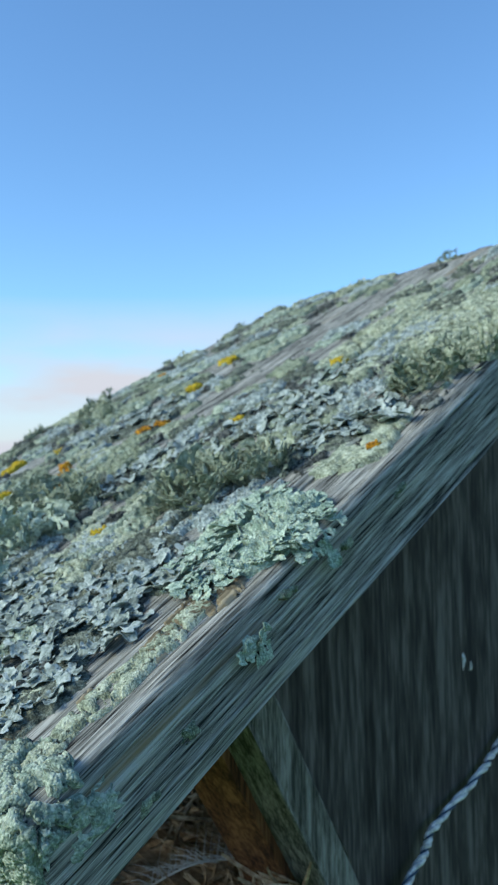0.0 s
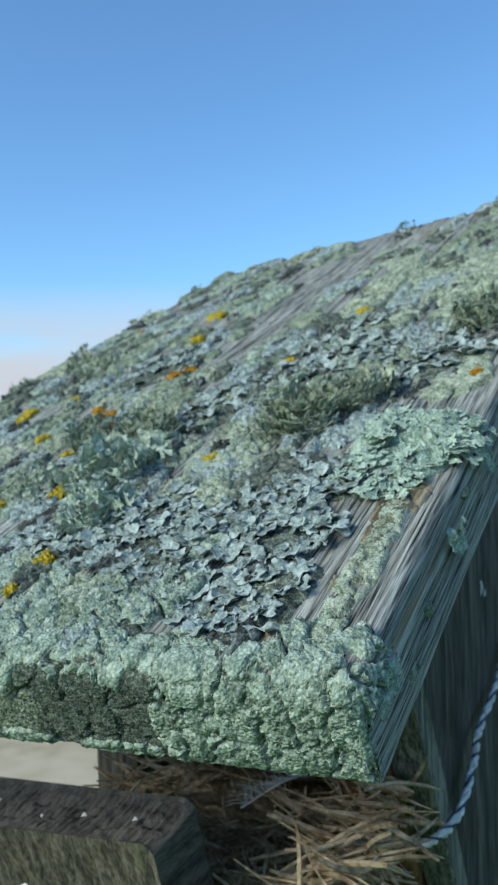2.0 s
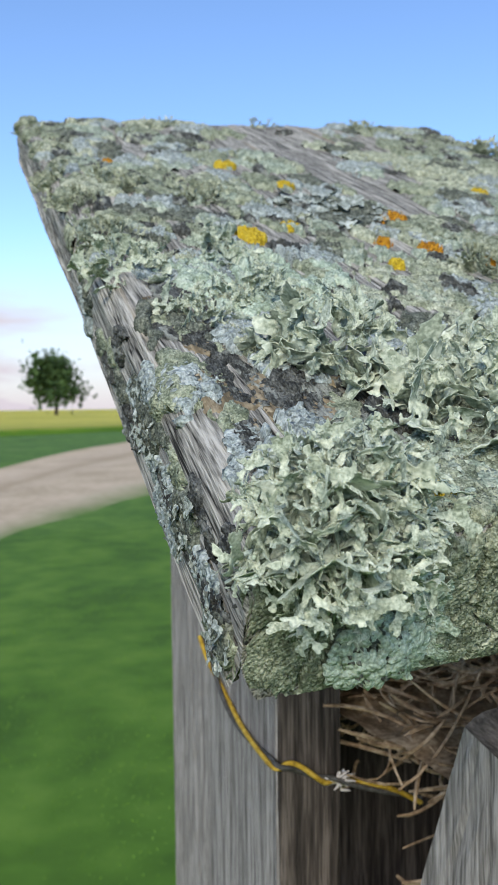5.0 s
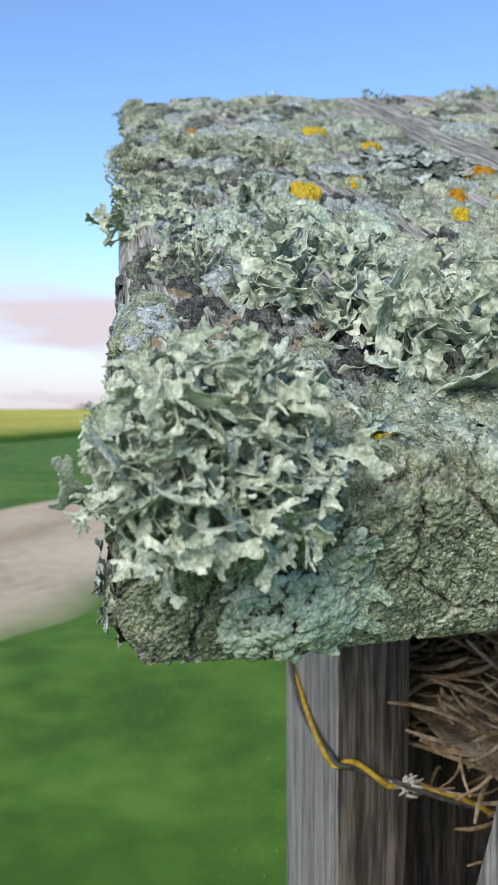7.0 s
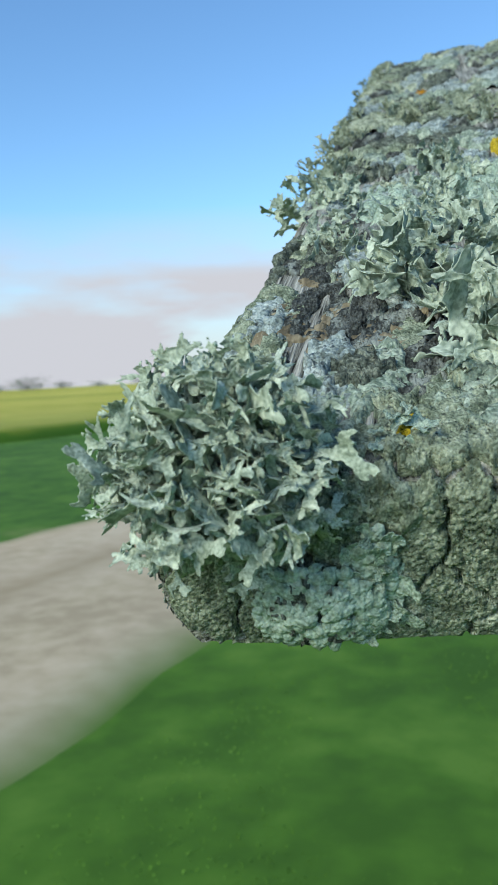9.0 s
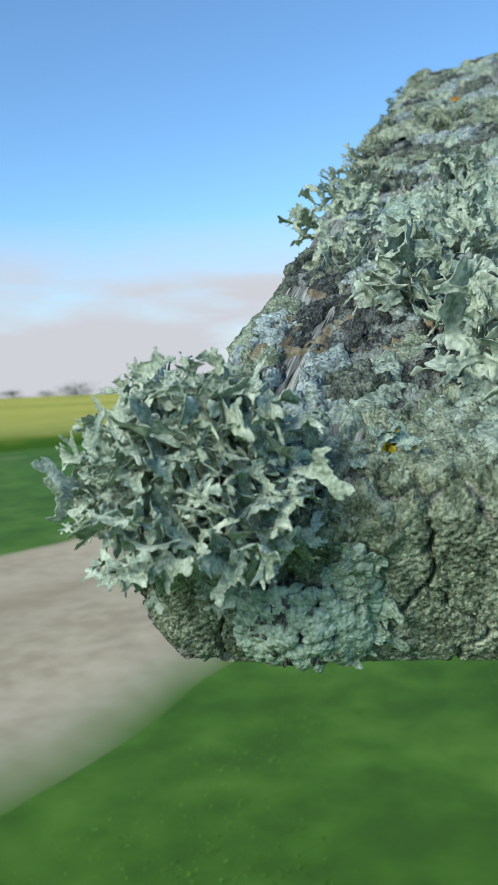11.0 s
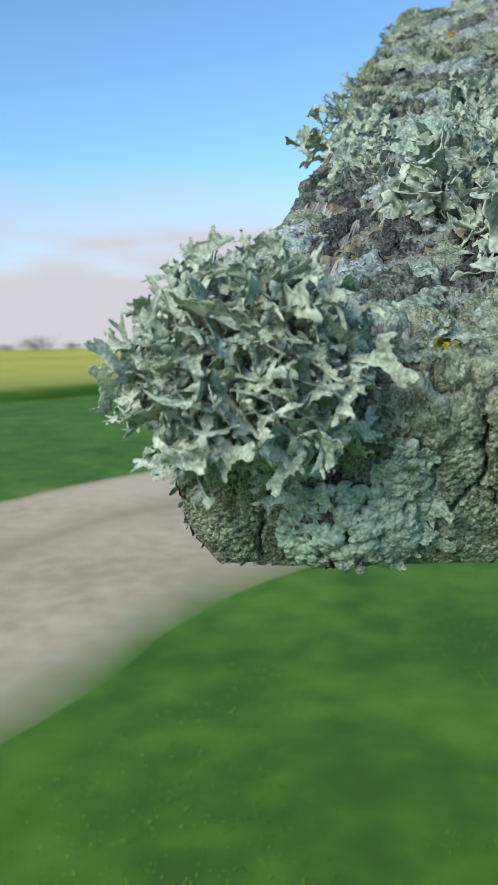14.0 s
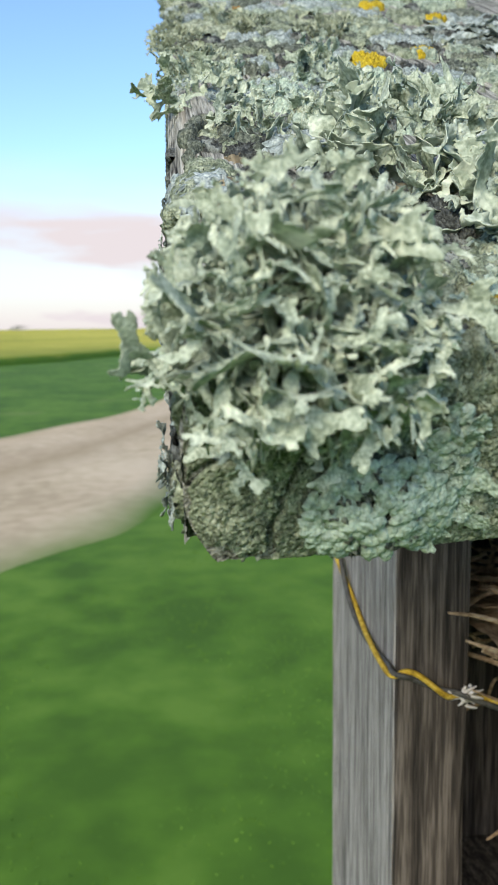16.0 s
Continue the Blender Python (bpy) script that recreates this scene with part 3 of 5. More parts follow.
for i in range(1, 14):
    for side in (-1, 1):
        for q in range(3):
            o = shaft[i] + rng.normal(0, 0.0003, 3)
            e = o + np.array([-0.004, side * 0.006, rng.normal(0.002, 0.002)]) * rng.uniform(0.6, 1.3)
            pile.add(*tube([o, (o + e) / 2 + [0, 0, 0.0008], e], 0.00013, 3, [1, 0.8, 0.3]))
thing("feather", pile.verts(), pile.f, M_FEATHER, "small white downy feather lying on the straw", "feather")


def twisted(name, points, radius, mats, label, turns, strands, category):
    ob = tagged(new(name), label, category)
    ob.location = points[0]
    path = spline(points, 140)
    d = unit(np.gradient(path, axis=0))
    a = unit(np.cross(d, np.array([0.2, 0.3, 1.0])))
    b = np.cross(d, a)
    for k in range(strands):
        ang = np.linspace(0, turns * 2 * np.pi, 140) + 2 * np.pi * k / strands
        p = path + radius * 0.55 * (a * np.cos(ang)[:, None] + b * np.sin(ang)[:, None])
        v, f = tube(p, radius * (0.62 if k < 2 else 0.28), 7)
        part("strand", v - np.array(points[0]), f, mats[k % len(mats)], ob)
    return ob


twisted("twine", [(0.0940, 0.31, 1.276), (0.0940, 0.25, 1.264), (0.0940, 0.192, 1.2505), (0.0940, 0.175, 1.2455), (0.0942, 0.140, 1.2410), (0.0945, 0.131, 1.2360), (0.0945, 0.107, 1.2300), (0.0905, 0.0925, 1.2285), (0.080, 0.090, 1.2255)],
        0.00112, [M_TWINE, M_TWINE, M_TWINE_BLUE], "white twisted twine with a dark blue strand, tied round the box", 15, 3, "twine")
twisted("fence_wire", [(-0.0330, 0.19, 1.226), (-0.0338, 0.176, 1.2165), (-0.0357, 0.155, 1.2085), (-0.0383, 0.130, 1.2077), (-0.0384, 0.1232, 1.2080), (-0.034, 0.1225, 1.2075), (-0.0262, 0.1215, 1.2028), (-0.0215, 0.1210, 1.2018), (-0.006, 0.119, 1.1965), (0.004, 0.118, 1.192)],
        0.0012, [M_WIRE, M_WIRE_DARK], "yellow and black twisted cord round the grey plank", 3.2, 2, "cord")
pile = Pile()
for k in range(26):
    o = np.array([-0.0205, 0.1205, 1.2018]) + rng.normal(0, 0.0009, 3)
    e = o + rng.normal(0, 0.0015, 3) * [1.6, 0.6, 0.8]
    pile.add(*tube([o, (o + e) / 2, e], 0.00045, 4, [1, 1, 0.4]))
thing("knot", pile.verts(), pile.f, M_FEATHER, "frayed white knot in the yellow cord", "knot")


def splat(place, across, up, out_, size, seed):
    """A dried splash: a low, ragged dome on a face."""
    a, r = np.meshgrid(np.linspace(0, 2 * np.pi, 25), np.linspace(0, 1, 6), indexing="ij")
    rad = size * r * (1 + 0.35 * np.sin(3 * a + seed) + 0.2 * np.sin(7 * a + 2 * seed))
    place, across, up, out_ = (np.array(q, float) for q in (place, across, up, out_))
    v = place + across * (rad * np.cos(a))[..., None] + up * (rad * np.sin(a) * 1.5)[..., None] + out_ * (0.0006 * (1 - r ** 2) - 0.0001)[..., None]
    return thing("dropping", v.reshape(-1, 3), grid_faces(25, 6), M_FEATHER, "small dried white bird dropping on old wood", "dropping", "droppings on the box")


splat((0.0913, 0.1708, 1.2806), (0, 0.8, -0.2), (0, 0.1, 1), (1, 0, 0), 0.0014, 1)
splat((0.0913, 0.176, 1.2776), (0, 0.8, -0.2), (0, 0.1, 1), (1, 0, 0), 0.0009, 3)
for u_, b_, size_, seed_ in ((0.66, 0.42, 0.0017, 2), (0.50, 0.30, 0.0011, 5), (0.24, 0.52, 0.0012, 6), (0.86, 0.45, 0.0014, 8)):
    spot = panel_top(u_, b_)
    splat(spot + [0, 0, 0.0001], (1, -0.18, 0.15), (0, 0.6, 0.15), (0, -0.2, 1), size_ * 0.42, seed_)


# ---- lichens on the roof board ----
def bare_wood(x, s):
    """1 along streaks where no lichen has taken hold of the grain."""
    total = np.zeros_like(x)
    for x0, s0, s1, half in ((0.0705, 0.0, 0.052, 0.0010), (0.0655, 0.0, 0.034, 0.0021), (0.104, 0.002, 0.050, 0.0009), (0.128, 0.0, 0.045, 0.0007), (0.048, 0.004, 0.062, 0.0009), (0.0575, 0.028, 0.062, 0.0010),
                             (0.100, 0.150, 0.335, 0.0024), (0.094, 0.19, 0.30, 0.0012), (0.010, 0.012, 0.05, 0.0008), (0.150, 0.10, 0.30, 0.0009), (0.191, 0.0, 0.10, 0.0022), (0.085, 0.06, 0.10, 0.0009),
                             (0.118, 0.055, 0.13, 0.0012), (0.136, 0.065, 0.11, 0.0010), (0.076, 0.10, 0.19, 0.0014), (0.060, 0.12, 0.22, 0.0012), (0.040, 0.09, 0.2, 0.0010), (0.170, 0.10, 0.2, 0.0012), (0.035, 0.22, 0.33, 0.0016), (0.130, 0.2, 0.32, 0.0014)):
        wob = x0 + 0.0022 * (fbm(s * 70, s * 0 + x0 * 900, 29, 3) - 0.5) + 0.0016 * (fbm(x * 700, s * 160, 31, 2) - 0.5)
        gate = np.clip((s - s0) / 0.006, 0, 1) * np.clip((s1 - s) / 0.008, 0, 1) * np.clip((fbm(s * 110, s * 0 + x0 * 700, 33, 2) - 0.28) * 6, 0, 1)
        total = np.maximum(total, gate * np.exp(-((x - wob) / half) ** 2))
    return total


def crust(x0, s0, rx, rs, height, cell, mat, label, name="crust_lichen", res=0.0006, seed=0, ragged=0.55, group="crust lichens on the roof board", sink=0.0012, dome=0.8, holes=0.0, into=None, splits=0.0, steep=4.0, grainy=0.20):
    """A crust with an uneven outline, cracked into small plates."""
    nx, ns = int(2.5 * rx / res) + 2, int(2.5 * rs / res) + 2
    x, s = np.meshgrid(x0 + np.linspace(-1.25 * rx, 1.25 * rx, nx), s0 + np.linspace(-1.25 * rs, 1.25 * rs, ns), indexing="ij")
    r = np.hypot((x - x0) / rx, (s - s0) / rs)
    k = 1.6 / max(rx, rs)
    m = 1 - r + ragged * 2 * (fbm(x * k * 1.6 + seed, s * k * 0.9, seed, 5) - 0.5)
    if holes:
        m = np.minimum(m, (fbm(x * 230 + seed, s * 90, seed + 3, 4) - holes) * 5)
    if name == "crust_lichen" and s0 > 0.004:
        m = m - 2.4 * bare_wood(x, s) * (0.15 + 1.5 * fbm(x * 420, s * 210, 35, 3))
    wx, ws = x + 0.25 * cell * (fbm(x / cell * 2, s / cell * 2, seed + 1, 2) - 0.5) * 2, s + 0.25 * cell * (fbm(x / cell * 2, s / cell * 2, seed + 2, 2) - 0.5) * 2
    f1, f2, who = cells(wx / cell, ws / cell, seed)
    plate = np.clip((f2 - f1 - 0.03) / 0.12, 0, 1) ** 0.6 * (0.75 + 0.4 * who)
    g1, g2, g3 = cells(x / cell * 3.7, s / cell * 3.7, seed + 4)
    grain_ = np.clip((g2 - g1) / 0.5, 0, 1) * (0.5 + g3) * 1.3
    h = height * np.clip(m * steep, 0, 1) ** 0.5 * (1 - dome + dome * plate + grainy * grain_ + (0.12 if splits > 0.009 else 0.25) * (fbm(x * 180, s * 180, seed + 8, 3) - 0.5))
    if splits:
        q1, q2, q3 = cells(x / 0.0092 + 0.5 * fbm(x * 320, s * 320, 71, 3), s / 0.0115 + 0.5 * fbm(x * 320 + 9, s * 320, 72, 3), 73)
        open_ = np.clip((q2 - q1 - 0.028) / 0.03, 0, 1)
        h = h * open_ - 0.0016 * (1 - open_)
    h = h * np.clip((s + THICK * 1.04) / 0.0035, 0, 1) ** 0.5 * np.where(s < 0, np.clip((x + 0.0032) / 0.004, 0, 1) * np.clip((WIDE + 0.0032 - x) / 0.004, 0, 1), 1)
    w = np.where(m > 0, np.maximum(h, 0.0001 if not splits else -0.0014) + wood_relief(x, s) * 0.15, -sink)
    ok = m > -0.02
    keep = ok[:-1, :-1] | ok[1:, :-1] | ok[:-1, 1:] | ok[1:, 1:]
    mxx, mss = x[:-1, :-1], s[:-1, :-1]
    keep &= (mxx > -THICK * 0.98) & (mxx < WIDE + THICK * 0.98) & (mss > -THICK * 1.04) & (mss < LONG + THICK)
    keep &= ~((mxx < 0.0022 - 0.5 * (mss + 0.0150)) & (mss < -0.0150))
    keep &= ~(((mxx < -QUARTER / 2) | (mxx > WIDE + QUARTER / 2)) & ((mss < -QUARTER / 2) | (mss > LONG)))
    if keep.sum() < 6:
        return None
    v, f = compact(wrap(x, s, w).reshape(-1, 3), grid_faces(nx, ns, keep))
    if into is not None:
        into.add(v, f)
        return None
    return thing(name, v, f, mat, label, "lichen", group)


def cut_sheet(flat, tris, m):
    """The part of a flat sheet of triangles where m is above zero, cut cleanly along m = 0: points and triangles."""
    inside = m > 0
    held = inside[tris]
    count = held.sum(1)
    made = [tris[count == 3]]
    one, two = tris[count == 1], tris[count == 2]
    one = np.take_along_axis(one, (np.argmax(inside[one], 1)[:, None] + [0, 1, 2]) % 3, 1)
    two = np.take_along_axis(two, (np.argmin(inside[two], 1)[:, None] + [0, 1, 2]) % 3, 1)
    pairs = np.sort(np.concatenate([one[:, [0, 1]], one[:, [0, 2]], two[:, [0, 1]], two[:, [0, 2]]]), 1)
    keys, back_ = np.unique(pairs, axis=0, return_inverse=True)
    back_ = back_.reshape(-1) + len(flat)
    share = (m[keys[:, 0]] / (m[keys[:, 0]] - m[keys[:, 1]]))[:, None]
    added = flat[keys[:, 0]] * (1 - share) + flat[keys[:, 1]] * share
    a, b = len(one), len(two)
    e1, e2, e3, e4 = back_[:a], back_[a:2 * a], back_[2 * a:2 * a + b], back_[2 * a + b:]
    made += [np.column_stack([one[:, 0], e1, e2]), np.column_stack([e3, two[:, 1], two[:, 2]]), np.column_stack([e3, two[:, 2], e4])]
    return compact(np.vstack([flat, added]), np.vstack(made))


def limbs(rng, at, turn, length, half, level, out, opening, shrink):
    """The forking midribs of a frond on a flat sheet: from, to, half width at either end."""
    turn += rng.normal(0, 0.12)
    to = at + length * np.array([math.cos(turn), math.sin(turn)])
    out.append((at, to, half, half * (0.85 if level else 0.45)))
    if level:
        for k in ((-1, 1) if rng.uniform() < 0.6 else (-1, 0, 1)):
            limbs(rng, at + (to - at) * rng.uniform(0.75, 1.0), turn + k * opening * rng.uniform(0.7, 1.3), length * shrink * rng.uniform(0.7, 1.15), half * rng.uniform(0.62, 0.85), level - 1, out, opening, shrink)


def frond(seed, length, half, levels, opening, web, res, arch, cup, ruffle, jag, shrink=0.72, thick=0.00013):
    """One lichen frond along +x with its face to +z: forked, webbed between the forks, lacerate, arched and wavy, with real thickness."""
    rng = np.random.default_rng(seed)
    ribs = []
    limbs(rng, np.zeros(2), 0.0, length * 0.36, half, levels, ribs, opening, shrink)
    ends = np.array([r[1] for r in ribs])
    lo, hi = ends.min(0) - 2.2 * half, ends.max(0) + 2.2 * half
    lo[0] = -half
    nx, ny = int((hi[0] - lo[0]) / res) + 2, int((hi[1] - lo[1]) / res) + 2
    gx, gy = np.meshgrid(np.linspace(lo[0], hi[0], nx), np.linspace(lo[1], hi[1], ny), indexing="ij")
    flat = np.stack([gx, gy], -1).reshape(-1, 2)
    total = np.zeros(len(flat))
    for p, q, w0, w1 in ribs:
        d = q - p
        t = np.clip(((flat - p) @ d) / (d @ d), 0, 1)
        total += np.exp(-(np.linalg.norm(flat - p - t[:, None] * d, axis=1) - (w0 + (w1 - w0) * t)) / web)
    m = web * np.log(np.maximum(total, 1e-30))
    m += jag * half * 2 * (fbm(flat[:, 0] / (0.9 * half) + seed, flat[:, 1] / (0.9 * half), seed, 3) - 0.5)
    m -= 0.28 * jag * half * np.clip(fbm(flat[:, 0] / (0.42 * half), flat[:, 1] / (0.42 * half) + seed, seed + 7, 2) - 0.55, 0, 1) * 4
    quads = grid_faces(nx, ny)
    tris = np.vstack([quads[:, [0, 1, 2]], quads[:, [0, 2, 3]]])
    # the height of the rim over the middle is carried along with the outline
    v, f = cut_sheet(np.column_stack([flat, m]), tris, m)
    x, y, rim = v[:, 0], v[:, 1], np.clip(1 - v[:, 2] / half, 0, 1)
    ph = rng.uniform(0, 6.28, 3)
    z = cup * y ** 2 / length + ruffle * half * rim ** 1.5 * np.sin(x / half * 1.5 + np.sign(y) * 1.3 + ph[0]) + 0.35 * half * np.sin(x / length * 7 + ph[1]) * np.cos(y / length * 8 + ph[2])
    z += 0.25 * half * (fbm(x / half * 1.3, y / half * 1.3, seed + 3, 3) - 0.5) + ruffle * 0.5 * half * rim
    bow = arch / length
    ang = bow * x
    px = np.sin(ang) / bow - z * np.sin(ang)
    pz = (1 - np.cos(ang)) / bow + z * np.cos(ang)
    face = np.column_stack([px, y, pz])
    under_ = face + np.column_stack([np.sin(ang), 0 * y, -np.cos(ang)]) * thick
    edges = np.concatenate([f[:, [0, 1]], f[:, [1, 2]], f[:, [2, 0]]])
    n = len(face)
    code, rev = edges[:, 0] * n + edges[:, 1], edges[:, 1] * n + edges[:, 0]
    rim_e = edges[~np.isin(code, rev)]
    faces = [tuple(q) for q in f.tolist()] + [tuple(q) for q in (f[:, ::-1] + n).tolist()] + [(b, a, a + n, b + n) for a, b in rim_e.tolist()]
    return np.vstack([face, under_]), faces


FRONDS = {}


def frond_meshes(style, mat):
    """A stock of differently grown fronds of one style, each a unit of its natural size."""
    key = (style, mat.name)
    if key not in FRONDS:
        stock = []
        for k in range(14 if style == "strap" else 9):
            arch = (0.5, -0.35, 0.9, 0.15, -0.7)[k % 5]
            made = {"strap": lambda: frond(40 + k, 0.0096, 0.00074, 3, 0.66, 0.00015, 0.00016, 1.3 * arch, 2.2 * (-1) ** k, 0.60, 0.55),
                    "ruffle": lambda: frond(140 + k, 0.0100, 0.00082, 3, 0.62, 0.00020, 0.00022, arch + 0.2, 2.0 * (-1) ** k, 0.75, 0.50),
                    "bush": lambda: frond(240 + k, 0.0090, 0.00040, 3, 0.60, 0.00010, 0.00022, arch, 1.0, 0.3, 0.45),
                    "plate": lambda: frond(340 + k, 0.0048, 0.00070, 3, 0.66, 0.00016, 0.00020, -0.12 - 0.05 * (k % 3), 0.8, 0.30, 0.40, 0.66),
                    "ray": lambda: frond(440 + k, 0.0070, 0.00062, 3, 0.46, 0.00013, 0.00020, -0.10 - 0.06 * (k % 3), 0.5, 0.34, 0.40, 0.70)}[style]()
            stock.append(mesh_of("frond", *made, mat))
        FRONDS[key] = stock
    return FRONDS[key]


def frond_at(parent, style, mat, rng, place, d, face, scale, name="lobe"):
    """One frond under a thing, growing along d with its face turned to face."""
    stock = frond_meshes(style, mat)
    d = unit(np.asarray(d, float))
    y = unit(np.cross(face, d))
    z = np.cross(d, y)
    ob = new(name, stock[int(rng.integers(0, len(stock)))])
    ob.parent = parent
    m = Matrix(((d[0], y[0], z[0]), (d[1], y[1], z[1]), (d[2], y[2], z[2]))).to_4x4() @ Matrix.Diagonal((scale, scale, scale, 1))
    m.translation = Vector(np.asarray(place, float)) - parent.location
    ob.matrix_basis = m
    return ob


def leafy(x0, s0, rx, rs, count, size, mat, label, seed=0, lift=0.10, radial=0.75, group="leafy lichens on the roof board", name="leafy_lichen", mound=0.0015, ring=0.0, style="plate"):
    """A flat lichen of overlapping lobes on its own crust; radial: how far they point away from the middle."""
    rng = np.random.default_rng(seed)
    # blue-grey kinds: dark crust below puts the lobes' gap shade into colour
    ob = crust(x0, s0, rx, rs, 0.0012, size * 0.6, M_CRUST_DARK if mat is M_LEAFY_BLUE else mat, label, name, 0.0006, seed + 31, 0.3, group)
    natural = {"plate": 0.0048, "ray": 0.0070}[style]
    for k in range(count):
        a, r = rng.uniform(0, 2 * np.pi), math.sqrt(rng.uniform(ring ** 2, 1))
        wob = 1 + 0.25 * math.sin(3 * a + seed) + 0.15 * math.sin(5 * a + 2 * seed)
        x, s = x0 + rx * r * wob * math.cos(a), s0 + rs * r * wob * math.sin(a)
        if s < -THICK * 0.9 or x < -THICK * 0.9 or x > WIDE + THICK * 0.9:
            continue
        p, ea, eb, en = axes(x, s)
        turn = a + rng.normal(0, 0.25) if rng.uniform() < radial else rng.uniform(0, 6.28)
        d = ea * math.cos(turn) + eb * math.sin(turn) + en * lift * rng.uniform(-0.2, 2.0)
        tip = en + 0.22 * ea * rng.normal() + 0.22 * eb * rng.normal()
        frond_at(ob, style, mat, rng, p + en * (0.0007 + mound * (1 - r) + rng.uniform(0, 0.0012)), d, tip, size / natural * rng.uniform(0.6, 1.45))
    return ob


def tuft(base, axis, count, length, mat, label, seed, spread=1.45, style="ruffle", name="strap_lichen", group="tufted lichens on the roof board", foot=0.004):
    """A tuft of fronds that rise and spread from a small holdfast."""
    rng = np.random.default_rng(seed)
    base, axis = np.asarray(base, float), unit(np.asarray(axis, float))
    a = unit(np.cross(axis, [0.2, 0.1, 1.0]))
    b = np.cross(axis, a)
    hx, hy = np.meshgrid(np.linspace(0, 2 * np.pi, 17), np.linspace(0, 1, 6), indexing="ij")
    knob = base + foot * 0.9 * hy[..., None] * (a * np.cos(hx)[..., None] + b * np.sin(hx)[..., None]) * (1 + 0.2 * np.sin(3 * hx))[..., None] + axis * (0.0012 * (1 - hy ** 2) - 0.0008)[..., None]
    ob = thing(name, knob.reshape(-1, 3), grid_faces(17, 6), mat, label, "lichen", group)
    for k in range(count):
        th, ph = spread * rng.uniform(0.0, 1) ** 0.6, rng.uniform(0, 2 * np.pi)
        out_ = a * math.cos(ph) + b * math.sin(ph)
        d = axis * math.cos(th) + out_ * math.sin(th)
        face = unit(axis * math.sin(th) - out_ * math.cos(th) + rng.normal(0, 0.55, 3))
        if k % 2 and style == "ruffle":
            over = unit(rng.normal(0, 1, 3))
            frond_at(ob, style, mat, rng, base + d * length * rng.uniform(0.45, 0.7), unit(0.7 * d + over - d * (over @ d)), d + rng.normal(0, 0.3, 3), length / 0.0095 * rng.uniform(0.4, 0.6))
            continue
        frond_at(ob, style, mat, rng, base + out_ * foot * math.sqrt(rng.uniform()) - axis * 0.0008, d, face, length / 0.0095 * rng.uniform(0.6, 1.05))
    return ob


def globe_tuft(centre, reach, mat, label, seed, count=215, beads=420):
    """The large tuft: fronds from a hidden middle out to a lopsided globe. reach: left, right, front, back, down, up."""
    rng = np.random.default_rng(seed)
    centre = np.asarray(centre, float)
    th, ph = np.meshgrid(np.linspace(0, np.pi, 12), np.linspace(0, 2 * np.pi, 18), indexing="ij")
    ball = np.stack([np.sin(th) * np.cos(ph), np.sin(th) * np.sin(ph), np.cos(th)], -1)
    core = centre + [0.0006, 0.0022, -0.001] + ball * 0.0040 * (0.75 + 0.5 * fbm(th * 2, ph * 2, 5, 3))[..., None]
    ob = thing("strap_lichen", core.reshape(-1, 3), grid_faces(12, 18), mat, label, "lichen", "tufted lichens on the roof board")
    dots = Pile()
    th, ph = np.meshgrid(np.linspace(0, np.pi, 6), np.linspace(0, 2 * np.pi, 9), indexing="ij")
    bead = np.stack([np.sin(th) * np.cos(ph), np.sin(th) * np.sin(ph), 0.55 * np.cos(th)], -1).reshape(-1, 3)
    placed = []
    while len(placed) < count:
        d = unit(rng.normal(0, 1, 3))
        if (d[1] > 0.25 and d[2] < 0.35) or d[1] > 0.75:
            continue
        far = 1 / math.sqrt(sum((d[i] / reach[2 * i + (d[i] > 0)]) ** 2 for i in range(3)))
        second = len(placed) % 10 < 7
        if second:
            # outer fronds bend over and show their faces
            over = unit(rng.normal(0, 1, 3) * [1, 1, 1.3])
            way = unit(0.75 * d + (over - d * (over @ d)))
            start, face, size = centre + d * far * rng.uniform(0.50, 0.74), d + rng.normal(0, 0.35, 3), rng.uniform(0.42, 0.70)
        else:
            way = unit(d + rng.normal(0, 0.14, 3))
            start, face, size = centre + d * far * 0.08, rng.normal(0, 1, 3) + [0, 0, 0.5], far * rng.uniform(0.72, 0.95) / 0.0098
        placed.append(frond_at(ob, "strap", mat, rng, start, way, unit(face), size))
    for k in range(beads):
        host = placed[int(rng.integers(0, count))]
        n = len(host.data.vertices) // 2
        vert = host.data.vertices[int(rng.integers(0, n))]
        if vert.co.x < 0.004:
            continue
        at, up_ = np.array(host.matrix_basis @ vert.co), unit(np.array(host.matrix_basis.to_3x3() @ vert.normal))
        ax_ = unit(np.cross(up_, [0.3, 0.2, 0.9]))
        r = rng.uniform(0.00012, 0.00027)
        dots.add(at + r * (bead[:, :1] * ax_ + bead[:, 1:2] * np.cross(up_, ax_) + bead[:, 2:3] * up_), grid_faces(6, 9))
    tagged(part("bead", dots.verts(), dots.f, M_LEAFY, ob, "tiny pale round beads"), kind="stuff")
    return ob


W_, L_ = WIDE, LONG
CR = "grey-green cracked crust lichen on weathered wood"
CY = "pale yellow-green cracked crust lichen on weathered wood"
CB = "blue-grey powdery crust lichen on weathered wood"
CP = "pale mint crust lichen on weathered wood"
CK = "blackish granular crust on weathered wood"
CD = "dark mossy granular crust on the board's end"

